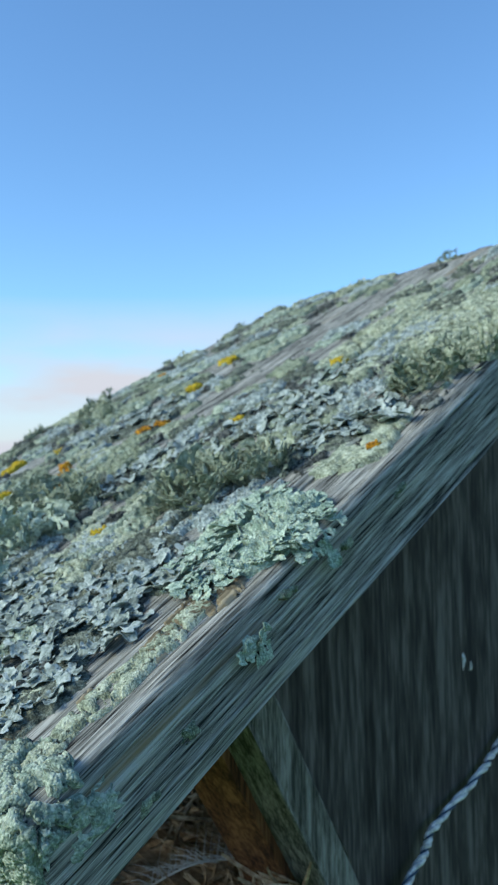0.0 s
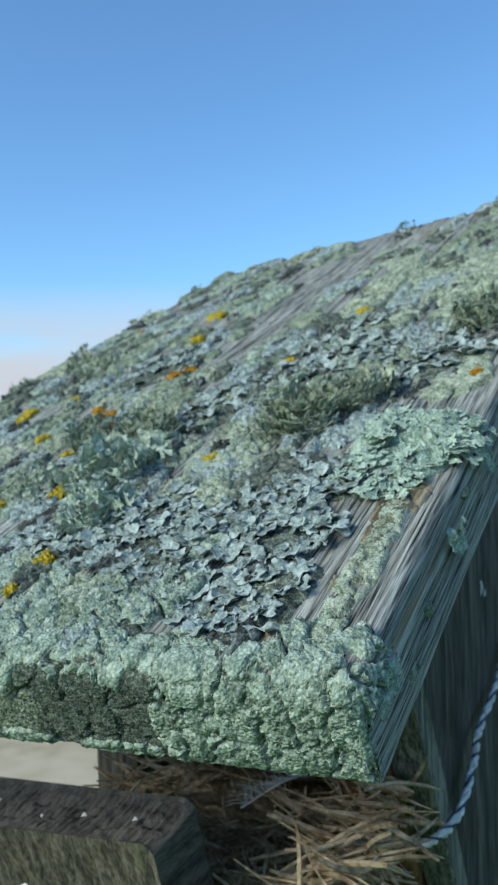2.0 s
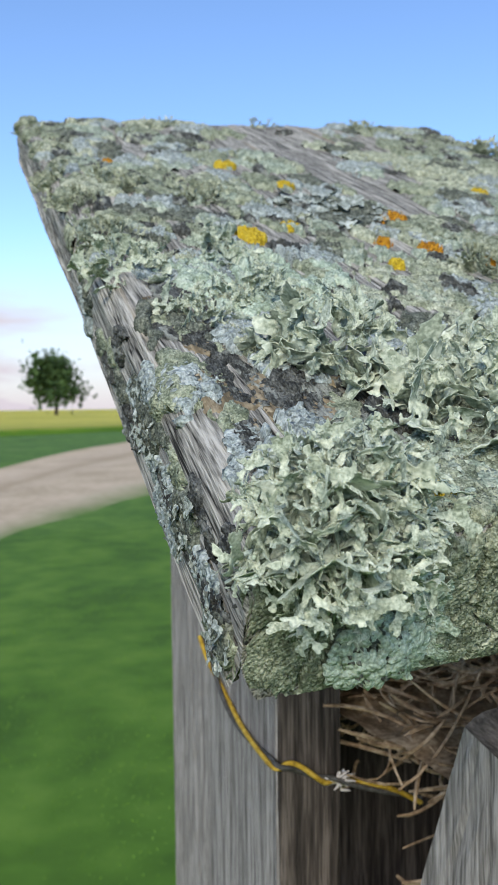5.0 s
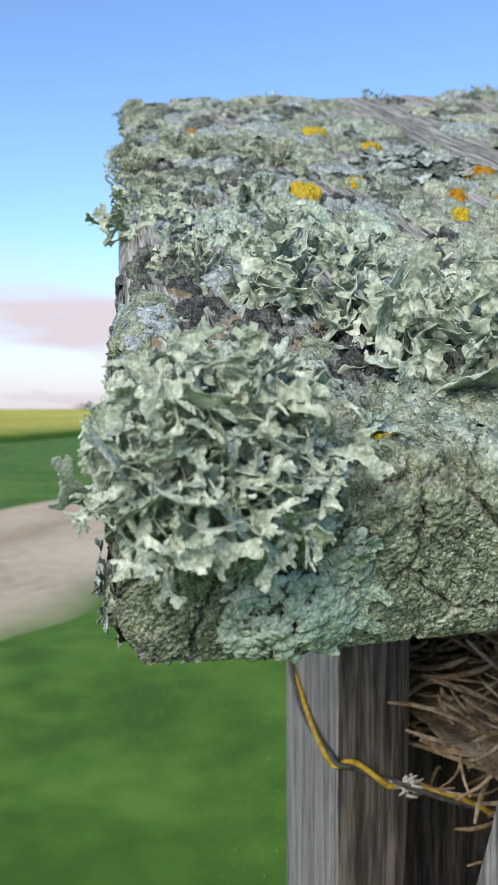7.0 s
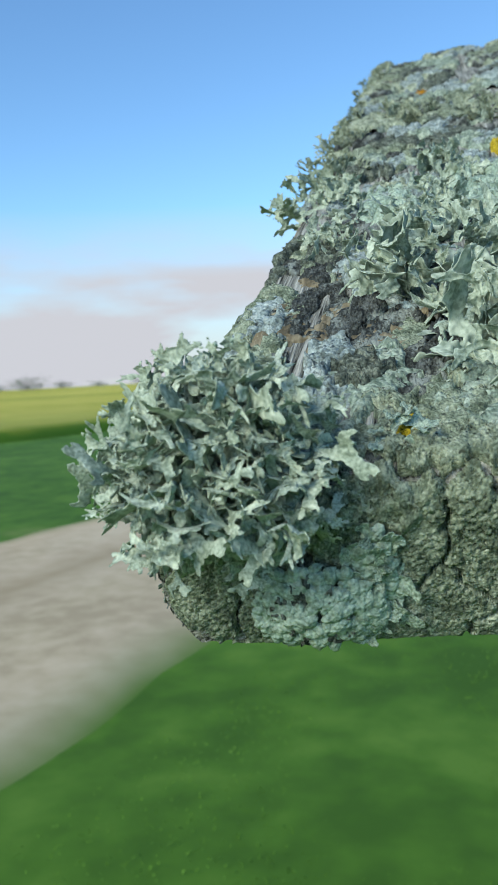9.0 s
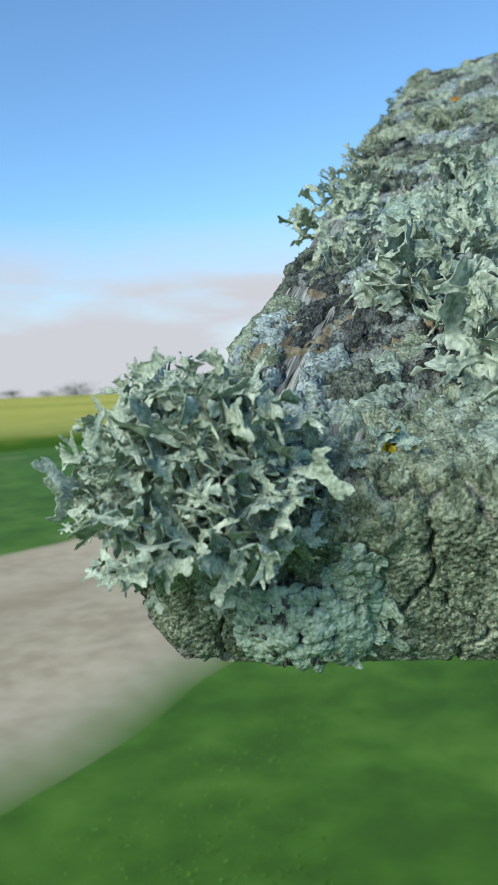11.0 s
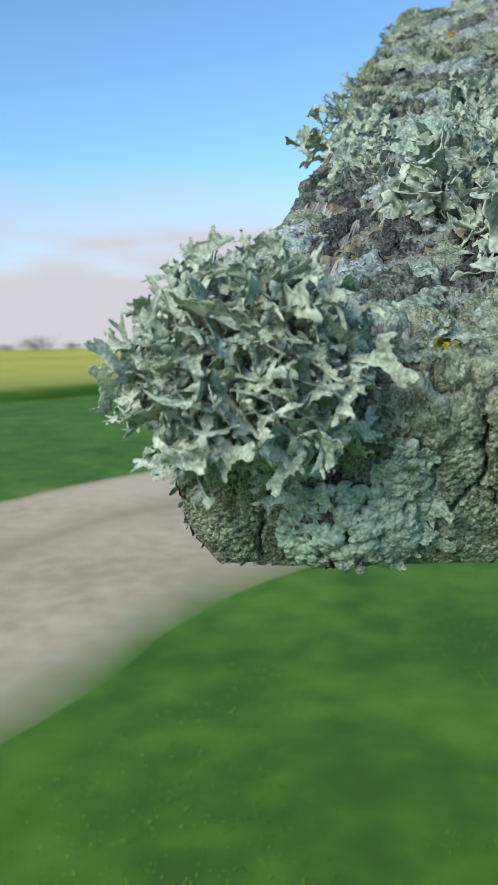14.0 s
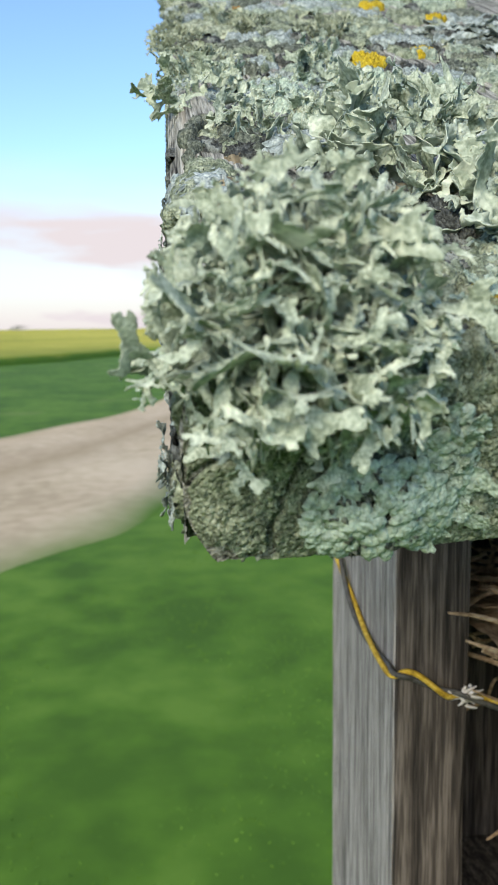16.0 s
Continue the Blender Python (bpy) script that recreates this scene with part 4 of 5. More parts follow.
# the front end of the board is grown over
for i, (x0, rx, mat, lab, h, cell) in enumerate((
        (0.030, 0.022, M_CRUST, CR, 0.0022, 0.0026), (0.052, 0.020, M_CRUST_YEL, CY, 0.0020, 0.0022), (0.075, 0.022, M_CRUST, CR, 0.0022, 0.0020),
        (0.100, 0.022, M_CRUST, CR, 0.0022, 0.0018), (0.124, 0.020, M_CRUST, CR, 0.0020, 0.0020), (0.146, 0.022, M_CRUST_DARK, CD, 0.0018, 0.0011),
        (0.168, 0.022, M_CRUST_DARK, CD, 0.0018, 0.0011), (0.193, 0.022, M_CRUST_PALE, CP, 0.0024, 0.0028), (0.010, 0.016, M_CRUST, CR, 0.0020, 0.0016))):
    crust(x0, -0.0120, rx * 1.25, 0.0200, h * 0.55, 0.0005 + 0.06 * cell, mat, lab, res=0.00022 if x0 < 0.08 else 0.00030, seed=100 + i, ragged=0.35, dome=0.50, splits=0.0095, steep=16.0, grainy=0.12)
for i, (x0, s0, rx, rs) in enumerate(((0.155, 0.004, 0.013, 0.005), (0.172, 0.003, 0.012, 0.005), (0.183, -0.001, 0.011, 0.006), (0.198, 0.001, 0.011, 0.010), (0.138, 0.003, 0.012, 0.007),
                                      (0.160, -0.0160, 0.009, 0.0022), (0.140, -0.0160, 0.008, 0.0022), (0.120, -0.0145, 0.010, 0.003), (0.184, -0.012, 0.013, 0.006), (0.196, -0.008, 0.010, 0.008))):
    crust(x0, s0, rx, rs, 0.0018, 0.0021 + 0.0016 * (i % 3), M_CRUST_PALE, "thick bulging pale mint crust lichen on the board's edge", res=0.00038, seed=140 + i, ragged=0.85, dome=0.62, splits=0.006, steep=9.0, grainy=0.05)

# the named crusts on top, from the near end upwards
for i, (u, v, rx, rs, mat, lab, h, cell) in enumerate((
        (0.376, 0.012, 0.0115, 0.0075, M_CRUST_BLUE, CB, 0.0026, 0.0012), (0.47, 0.055, 0.012, 0.014, M_CRUST_YEL, CY, 0.0018, 0.0030), (0.585, 0.060, 0.017, 0.018, M_CRUST_PALE, CP, 0.0018, 0.0034),
        (0.545, 0.105, 0.010, 0.010, M_CRUST_BLUE, CB, 0.0018, 0.0022), (0.31, 0.145, 0.016, 0.017, M_CRUST_YEL, CY, 0.0016, 0.0036), (0.345, 0.105, 0.010, 0.007, M_CRUST_BLUE, CB, 0.0020, 0.0014),
        (0.425, 0.105, 0.011, 0.009, M_CRUST_BLUE, CB, 0.0018, 0.0014), (0.255, 0.055, 0.013, 0.013, M_CRUST_YEL, CY, 0.0016, 0.0024), (0.20, 0.030, 0.018, 0.012, M_CRUST_PALE, CP, 0.0018, 0.0030),
        (0.12, 0.020, 0.014, 0.010, M_CRUST, CR, 0.0018, 0.0026), (0.29, 0.020, 0.012, 0.008, M_CRUST, CR, 0.0018, 0.0022), (0.66, 0.05, 0.012, 0.012, M_CRUST_PALE, CP, 0.0018, 0.0032),
        (0.775, 0.051, 0.012, 0.008, M_CRUST_PALE, CP, 0.0030, 0.0034), (0.70, 0.030, 0.014, 0.008, M_CRUST_PALE, CP, 0.0026, 0.0038), (0.40, 0.20, 0.018, 0.016, M_CRUST, CR, 0.0016, 0.0028),
        (0.30, 0.24, 0.018, 0.018, M_CRUST_YEL, CY, 0.0016, 0.0032), (0.50, 0.24, 0.014, 0.018, M_CRUST, CR, 0.0016, 0.0028), (0.70, 0.22, 0.018, 0.020, M_CRUST_YEL, CY, 0.0016, 0.0030),
        (0.79, 0.66, 0.034, 0.045, M_CRUST_YEL, CY, 0.0022, 0.0045), (0.93, 0.62, 0.020, 0.050, M_CRUST_YEL, CY, 0.0022, 0.0045), (0.86, 0.36, 0.012, 0.018, M_CRUST_YEL, CY, 0.0014, 0.0022),
        (0.94, 0.34, 0.008, 0.020, M_CRUST_YEL, CY, 0.0010, 0.0020), (0.965, 0.10, 0.0035, 0.026, M_CRUST_YEL, CY, 0.0010, 0.0020),
        (0.93, 0.055, 0.004, 0.018, M_TAN, "tan crust lichen in streaks on grey wood", 0.0009, 0.0020), (0.955, 0.15, 0.005, 0.016, M_TAN, "tan crust lichen in streaks on grey wood", 0.0009, 0.0018),
        (0.085, 0.085, 0.004, 0.012, M_TAN, "tan crust lichen in streaks on grey wood", 0.0008, 0.0018), (0.03, 0.20, 0.004, 0.010, M_TAN, "tan crust lichen in streaks on grey wood", 0.0008, 0.0018), (0.04, 0.10, 0.005, 0.012, M_TAN, "tan crust lichen in streaks on grey wood", 0.0008, 0.0018), (0.15, 0.27, 0.020, 0.022, M_LEAFY, "pale green rosette lichen on grey wood", 0.0028, 0.0035))):
    crust(u * W_, v * L_, rx, rs, h * 0.8, cell, mat, lab, res=0.00045 if v < 0.2 else 0.0007, seed=200 + i, ragged=0.9, holes=0.33, splits=0.008)

# smaller crusts all over the board
rng = np.random.default_rng(77)
kinds = ((M_CRUST, CR), (M_CRUST_YEL, CY), (M_CRUST_BLUE, CB), (M_CRUST_PALE, CP), (M_CRUST, CR), (M_CRUST_BLUE, CB), (M_BLACK, CK), (M_CRUST_DARK, "dark mossy granular crust on weathered wood"), (M_BLACK, CK))
far_piles = {lab: (mat, Pile()) for mat, lab in kinds}
for i in range(760):
    x0, s0 = rng.uniform(0.0, W_), (rng.uniform(0.005, L_) if i % 4 else rng.uniform(0.005, 0.14)) if i < 560 else rng.uniform(0.12, L_)
    if x0 > 0.185 and s0 < 0.20 or (0.05 < x0 < 0.08 and s0 < 0.035) or (0.098 < x0 < 0.110 and s0 < 0.04):
        continue
    if 0.35 * L_ < s0 and abs(x0 - 0.50 * W_) < 0.012 and s0 > 0.45 * L_:
        continue
    if s0 > 0.60 * L_ and abs(x0 - 0.56 * W_) < 0.040 and i % 2:
        continue
    far = s0 > 0.15
    k = rng.uniform(0.5, 1.5)
    mat, lab = kinds[rng.integers(0, len(kinds))]
    if mat is M_BLACK:
        k *= 0.6
    crust(x0, s0, (0.0065 if far else 0.0048) * k, (0.0085 if far else 0.0065) * k, rng.uniform(0.0010, 0.0020), rng.uniform(0.0018, 0.0034), mat, lab, res=0.0008 if far else 0.0005, seed=300 + i, ragged=0.85, holes=0.36, into=far_piles[lab][1] if s0 > 0.10 else None)

for lab, (mat, far_pile) in far_piles.items():
    ob = thing("crust_patches", far_pile.verts(), far_pile.f, mat, lab.replace(" on", " patches strewn on"), "lichen", kind="stuff")

for i, (u, v, rx, rs) in enumerate(((0.045, 0.175, 0.006, 0.008), (0.11, 0.06, 0.005, 0.008), (0.03, 0.055, 0.004, 0.010), (0.05, 0.125, 0.006, 0.009), (0.075, 0.09, 0.004, 0.010), (0.09, 0.115, 0.005, 0.007), (0.10, 0.012, 0.004, 0.003), (0.06, 0.24, 0.006, 0.006), (0.34, 0.09, 0.004, 0.008), (0.43, 0.03, 0.004, 0.006),
                                    (0.52, 0.055, 0.003, 0.007), (0.64, 0.41, 0.005, 0.006), (0.53, 0.155, 0.004, 0.006), (0.66, 0.20, 0.005, 0.006), (0.46, 0.33, 0.005, 0.008), (0.30, 0.40, 0.006, 0.008), (0.86, 0.20, 0.006, 0.005), (0.91, 0.35, 0.006, 0.004), (0.97, 0.41, 0.005, 0.004))):
    crust(u * W_, v * L_, rx, rs, 0.0008, 0.0009, M_BLACK, "blackish crust in a gap between lichens on grey wood", seed=460 + i, ragged=0.9, res=0.0005)

rng = np.random.default_rng(404)
for i in range(22):
    mat, lab = ((M_BLACK, CK), (M_TAN, "tan crust lichen in streaks on grey wood"), (M_CRUST_BLUE, CB), (M_BLACK, CK), (M_CRUST, CR), (M_BLACK, CK))[i % 6]
    crust(rng.uniform(0.003, 0.024), rng.uniform(0.016, 0.056), rng.uniform(0.0018, 0.0038), rng.uniform(0.003, 0.0065), 0.0006, 0.0010, mat, lab, seed=480 + i, ragged=1.1, res=0.00045, holes=0.30)

# flaking crusts down the board's sawn side
rng = np.random.default_rng(405)
for i in range(34):
    mat, lab = ((M_BLACK, CK), (M_CRUST_BLUE, CB), (M_CRUST, CR), (M_CRUST_DARK, "dark mossy granular crust on the board's side"))[i % 4]
    crust(rng.uniform(-0.0145, -0.003), 0.002 + 0.15 * rng.uniform() ** 1.4, rng.uniform(0.0016, 0.0034), rng.uniform(0.003, 0.008), 0.0009, 0.0012, mat, lab, seed=620 + i, ragged=1.0, res=0.0004, holes=0.30)

# orange and yellow cushions
for i, (u, v, r, e, mat) in enumerate(((0.420, 0.146, 0.0062, 1.0, M_ORANGE), (0.396, 0.045, 0.0030, 2.0, M_YELLOW), (0.510, 0.185, 0.0022, 1.5, M_YELLOW), (0.453, 0.304, 0.0042, 1.2, M_ORANGE),
                                       (0.437, 0.429, 0.0050, 1.2, M_ORANGE), (0.408, 0.338, 0.0040, 1.2, M_ORANGE), (0.348, 0.154, 0.0024, 1.6, M_YELLOW), (0.338, 0.030, 0.0018, 1.4, M_YELLOW),
                                       (0.613, 0.092, 0.0026, 1.2, M_YELLOW), (0.613, 0.060, 0.0018, 1.2, M_YELLOW), (0.594, 0.013, 0.0020, 1.2, M_YELLOW), (0.696, 0.224, 0.0026, 1.2, M_YELLOW),
                                       (0.113, 0.017, 0.0020, 1.3, M_YELLOW), (0.45, 0.447, 0.0035, 1.0, M_ORANGE), (0.193, 0.371, 0.0036, 2.2, M_YELLOW), (0.26, 0.40, 0.003, 1.5, M_YELLOW),
                                       (0.36, 0.36, 0.0028, 1.2, M_ORANGE), (0.651, 0.421, 0.0036, 1.4, M_YELLOW), (0.70, 0.55, 0.0040, 1.4, M_YELLOW), (0.35, 0.56, 0.0040, 1.4, M_YELLOW),
                                       (0.30, 0.66, 0.0045, 1.4, M_YELLOW), (0.54, 0.006, 0.0016, 1.2, M_YELLOW), (0.39, -0.004, 0.0014, 1.2, M_ORANGE), (0.965, 0.335, 0.0022, 1.2, M_ORANGE),
                                       (0.44, 0.165, 0.0022, 1.5, M_YELLOW), (0.385, 0.15, 0.0022, 1.5, M_YELLOW), (0.435, 0.255, 0.0022, 1.6, M_YELLOW), (0.33, 0.30, 0.0026, 1.6, M_YELLOW), (0.10, 0.66, 0.003, 1.2, M_ORANGE))):
    r = r * (0.72 if v > 0.2 else 0.9)
    crust(u * W_, v * L_, r, r * e, 0.0012 + 0.22 * r, 0.0007 + r * 0.12, mat, "orange cushion lichen on the roof board" if mat is M_ORANGE else "yellow cushion lichen on the roof board",
          "cushion_lichen", 0.00032, 500 + i, 0.75, "orange and yellow lichens", dome=0.8)

# leafy lichens
leafy(0.938 * W_, 0.216 * L_, 0.0112, 0.0165, 250, 0.0052, M_LEAFY, "pale green rosette lichen with wavy lobes on the board's edge", 1, 0.0, 1.0, mound=0.0034, ring=0.25, name="rosette_lichen", style="ray")
crust(0.938 * W_, 0.218 * L_, 0.0120, 0.0155, 0.0036, 0.0026, M_LEAFY, "granular pale green middle of a rosette lichen", seed=611, ragged=0.25)
LB = "blue-grey leafy lichen with curled lobes, gaps between them shaded in colour"
for i, (u, v, rx, rs, n, size) in enumerate(((0.83, 0.125, 0.018, 0.013, 210, 0.0042), (0.74, 0.105, 0.014, 0.012, 150, 0.0038), (0.69, 0.140, 0.012, 0.012, 110, 0.0040), (0.88, 0.060, 0.010, 0.013, 110, 0.0040),
                                             (0.80, 0.060, 0.010, 0.008, 80, 0.0036), (0.87, 0.175, 0.013, 0.009, 90, 0.0046), (0.90, 0.385, 0.010, 0.016, 110, 0.0048), (0.83, 0.345, 0.010, 0.010, 80, 0.0044),
                                             (0.72, 0.44, 0.014, 0.020, 110, 0.0052), (0.60, 0.112, 0.010, 0.005, 70, 0.0040), (0.640, 0.112, 0.008, 0.005, 50, 0.0040), (0.62, 0.34, 0.014, 0.016, 110, 0.0046),
                                             (0.36, 0.47, 0.014, 0.020, 90, 0.0050), (0.79, 0.42, 0.010, 0.015, 70, 0.0046))):
    leafy(u * W_, v * L_, rx, rs, int(n * 0.48), size * 1.15, M_LEAFY_BLUE, LB, 700 + i, 0.10, 0.45, mound=0.0008)
leafy(1.0 * W_ + 0.0062, 0.145 * L_, 0.0017, 0.0022, 12, 0.0026, M_LEAFY, "small mint leafy lichen on the grey edge", 730, 0.06, 0.8)
leafy(0.0200, -0.0095, 0.0020, 0.0058, 16, 0.0032, M_LEAFY, "mint wavy-edged leafy lichen on the board's end", 731, 0.22, 0.5)
for i, (u, s) in enumerate(((1.02, 0.062), (1.03, 0.082), (1.045, 0.03), (1.06, 0.018), (1.03, 0.105))):
    crust(u * W_, s, 0.0012, 0.0022, 0.0007, 0.0012, M_CRUST, CR, seed=740 + i, ragged=1.0, res=0.00045)
crust(1.035 * W_, 0.010, 0.0035, 0.006, 0.0008, 0.0014, M_CRUST_PALE, CP, seed=750, ragged=1.0, res=0.0005)
leafy(0.0222, 0.0045, 0.0028, 0.0022, 9, 0.0026, M_LEAFY, "small mint leafy lichen beside a yellow cushion", 732, 0.15, 0.6)
for i, (x, sl, rx, rs, n) in enumerate(((-0.0125, 0.004, 0.0030, 0.0040, 20), (-0.0095, 0.022, 0.0040, 0.0060, 26), (-0.0080, 0.045, 0.0040, 0.0070, 22))):
    leafy(x, sl, rx, rs, n, 0.0021, M_LEAFY_BLUE, "blue-grey leafy lichen on the board's sawn side", 733 + i, 0.02, 0.4, mound=0.0003)
# knobbly leafy growth under the big tuft, on the end of the board
LG = "knobbly pale green leafy lichen under a big tuft"
# dark base crust: shade in the gaps between nubs put into colour
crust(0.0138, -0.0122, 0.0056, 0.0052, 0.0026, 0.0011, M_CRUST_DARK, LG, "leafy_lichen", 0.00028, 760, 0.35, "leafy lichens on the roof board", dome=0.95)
th_, ph_ = np.meshgrid(np.linspace(0, np.pi, 7), np.linspace(0, 2 * np.pi, 10), indexing="ij")
nub = np.stack([np.sin(th_) * np.cos(ph_) * (1 + 0.18 * np.sin(3 * ph_)), np.sin(th_) * np.sin(ph_), np.cos(th_)], -1).reshape(-1, 3)
rng = np.random.default_rng(761)
pile = Pile()
for k in range(260):
    main = k % 4 != 0
    a, q = rng.uniform(0, 6.28), math.sqrt(rng.uniform(0.02, 1))
    x, s = (0.0138 + 0.0060 * q * math.cos(a), -0.0120 + 0.0046 * q * math.sin(a)) if main else (0.0192 + 0.0016 * q * math.cos(a), -0.0090 + 0.0052 * q * math.sin(a))
    p, ea, eb, en = axes(x, s)
    size = rng.uniform(0.00036, 0.00085)
    lift = en * (0.0019 + 0.0021 * (1 - q) if main else 0.0014)
    side_ = unit(ea * rng.normal() + eb * rng.normal())
    pile.add(p + lift + size * (nub[:, :1] * side_ * 1.5 + nub[:, 1:2] * np.cross(en, side_) + nub[:, 2:3] * (en * 0.75 + side_ * 0.3)), grid_faces(7, 10))
tagged(thing("leafy_lichen", pile.verts(), pile.f, M_LEAFY, LG, "lichen", "leafy lichens on the roof board"), kind="stuff")


def cups(x0, s0, r, count, seed, lift):
    """Tiny dark-rimmed cups on a powdery crust."""
    rng = np.random.default_rng(seed)
    rims, discs = Pile(), Pile()
    ang = np.linspace(0, 2 * np.pi, 13)
    tube_a = np.linspace(0, 2 * np.pi, 7)
    A, T = np.meshgrid(ang, tube_a, indexing="ij")
    for k in range(count):
        a, d = rng.uniform(0, 6.28), r * math.sqrt(rng.uniform())
        p, ea, eb, en = axes(x0 + d * math.cos(a), s0 + d * math.sin(a))
        big = rng.uniform(0.00020, 0.00044)
        en = unit(en + 0.35 * rng.normal(0, 1) * ea + 0.35 * rng.normal(0, 1) * eb)
        p = p + en * lift
        ring_ = p + ea * ((big + 0.28 * big * np.cos(T)) * np.cos(A))[..., None] + eb * ((big + 0.28 * big * np.cos(T)) * np.sin(A))[..., None] + en * (0.4 * big * np.sin(T))[..., None]
        rims.add(ring_.reshape(-1, 3), grid_faces(13, 7))
        q = np.linspace(0, 1, 3)[None, :]
        disc = p + ea * (big * 0.9 * q * np.cos(ang)[:, None])[..., None] + eb * (big * 0.9 * q * np.sin(ang)[:, None])[..., None] - en * 0.00008
        discs.add(disc.reshape(-1, 3), grid_faces(13, 3))
    ob = thing("cup_lichen", rims.verts(), rims.f, M_CRUST_BLUE, "cluster of tiny pale-rimmed cups with black discs", "lichen", "cup lichens on the roof board", "stuff")
    tagged(part("disc", discs.verts() - np.array(ob.location), discs.f, M_CRUST_DARK, ob, "black disc"), kind="stuff")


for i, (u, v, r, n_, lift) in enumerate(((0.376, 0.016, 0.0075, 60, 0.0021), (0.400, 0.072, 0.0035, 26, 0.0012), (0.345, 0.108, 0.0045, 26, 0.0016), (0.425, 0.105, 0.0050, 24, 0.0015), (0.60, 0.03, 0.0040, 18, 0.0014), (0.80, 0.09, 0.004, 14, 0.0016))):
    cups(u * W_, v * L_, r, n_, 800 + i, lift)

# tufts
globe_tuft((-0.0968, -0.0025, 1.2922), (0.0120, 0.0120, 0.0108, 0.0090, 0.0112, 0.0110), M_TUFT, "large sea-green strap lichen tuft on the board's corner", 11)
ST = "sea-green ruffled strap lichen tuft on the roof board"
OT = "olive-grey bushy lichen tuft on the roof board"
for i, (u, v, n, ln, mat, lab) in enumerate((
        (0.175, 0.070, 46, 0.0125, M_TUFT, ST), (0.125, 0.130, 40, 0.0125, M_TUFT, ST), (0.22, 0.10, 30, 0.011, M_TUFT, ST),
        (0.785, 0.275, 46, 0.0140, M_TUFT_OLIVE, OT), (0.83, 0.305, 30, 0.0115, M_TUFT_OLIVE, OT), (0.925, 0.455, 40, 0.0120, M_TUFT_OLIVE, OT),
        (0.97, 0.50, 26, 0.0105, M_TUFT_OLIVE, OT), (0.585, 0.205, 40, 0.0125, M_TUFT, ST), (0.62, 0.145, 34, 0.0105, M_TUFT, ST),
        (0.555, 0.275, 36, 0.0120, M_TUFT_OLIVE, OT), (0.435, 0.285, 26, 0.0090, M_TUFT_OLIVE, OT), (0.50, 0.19, 14, 0.0085, M_TUFT, ST),
        (0.02, 0.285, 22, 0.0085, M_TUFT, ST), (0.02, 0.36, 24, 0.0078, M_TUFT_OLIVE, OT), (0.01, 0.48, 34, 0.0056, M_TUFT_OLIVE, OT), (0.0, 0.60, 34, 0.0054, M_TUFT_OLIVE, OT),
        (0.087, 0.546, 26, 0.0078, M_TUFT_OLIVE, OT), (0.18, 0.505, 22, 0.0078, M_TUFT_OLIVE, OT), (0.02, 0.74, 22, 0.0055, M_TUFT_OLIVE, OT), (0.01, 0.88, 20, 0.0050, M_TUFT_OLIVE, OT),
        (0.965, 0.78, 34, 0.0105, M_TUFT_OLIVE, OT), (0.80, 0.97, 14, 0.0070, M_TUFT_OLIVE, OT), (0.55, 0.985, 12, 0.0060, M_TUFT_OLIVE, OT), (0.30, 0.97, 14, 0.0070, M_TUFT_OLIVE, OT),
        (0.12, 0.31, 26, 0.0080, M_TUFT, ST), (0.12, 0.22, 26, 0.0085, M_TUFT, ST), (0.06, 0.20, 18, 0.0070, M_TUFT, ST))):
    p, ea, eb, en = axes(u * W_, v * L_)
    tuft(p, en - 0.15 * eb, int(n * (1.25 if mat is M_TUFT else 1.15)), ln * (1.05 if mat is M_TUFT else 1.25), mat, lab, 900 + i, spread=1.4 if mat is M_TUFT else 1.15, style="ruffle" if mat is M_TUFT else "bush", foot=0.005)


# ---- meadow, road and distance ----
def straight(points, n):
    p = np.asarray(points, float)
    t = np.linspace(0, len(p) - 1, n)
    return np.stack([np.interp(t, np.arange(len(p)), p[:, k]) for k in range(p.shape[1])], -1)


def sheet(name, outline, z, mat, label, category, uneven=0.0, cuts=40, line=spline, edge_drop=0.10, power=1):
    """A strip of ground between two lines of points."""
    a, b = line(outline[0], cuts), line(outline[1], cuts)
    if power == 1:
        a, b = a - 0.09 * (b - a), b + 0.09 * (b - a)
    q = (np.linspace(0, 1, 14) ** power)[None, :, None]
    p = a[:, None] * (1 - q) + b[:, None] * q
    h = z + uneven * (fbm(p[..., 0] * 1.3, p[..., 1] * 1.3, 91) - 0.5) - edge_drop * np.clip((np.abs(np.linspace(-1, 1, 14))[None, :] - 0.75) / 0.25, 0, 1) ** 2
    v = np.concatenate([p, h[..., None]], -1).reshape(-1, 3)
    ob = new(name, mesh_of(name, v, grid_faces(cuts, 14)[:, ::-1], mat))
    ob.data.attributes.new("across", "FLOAT", "POINT").data.foreach_set("value", np.tile(np.linspace(0, 1, 14), cuts))
    return tagged(ob, label, category, kind="structure")


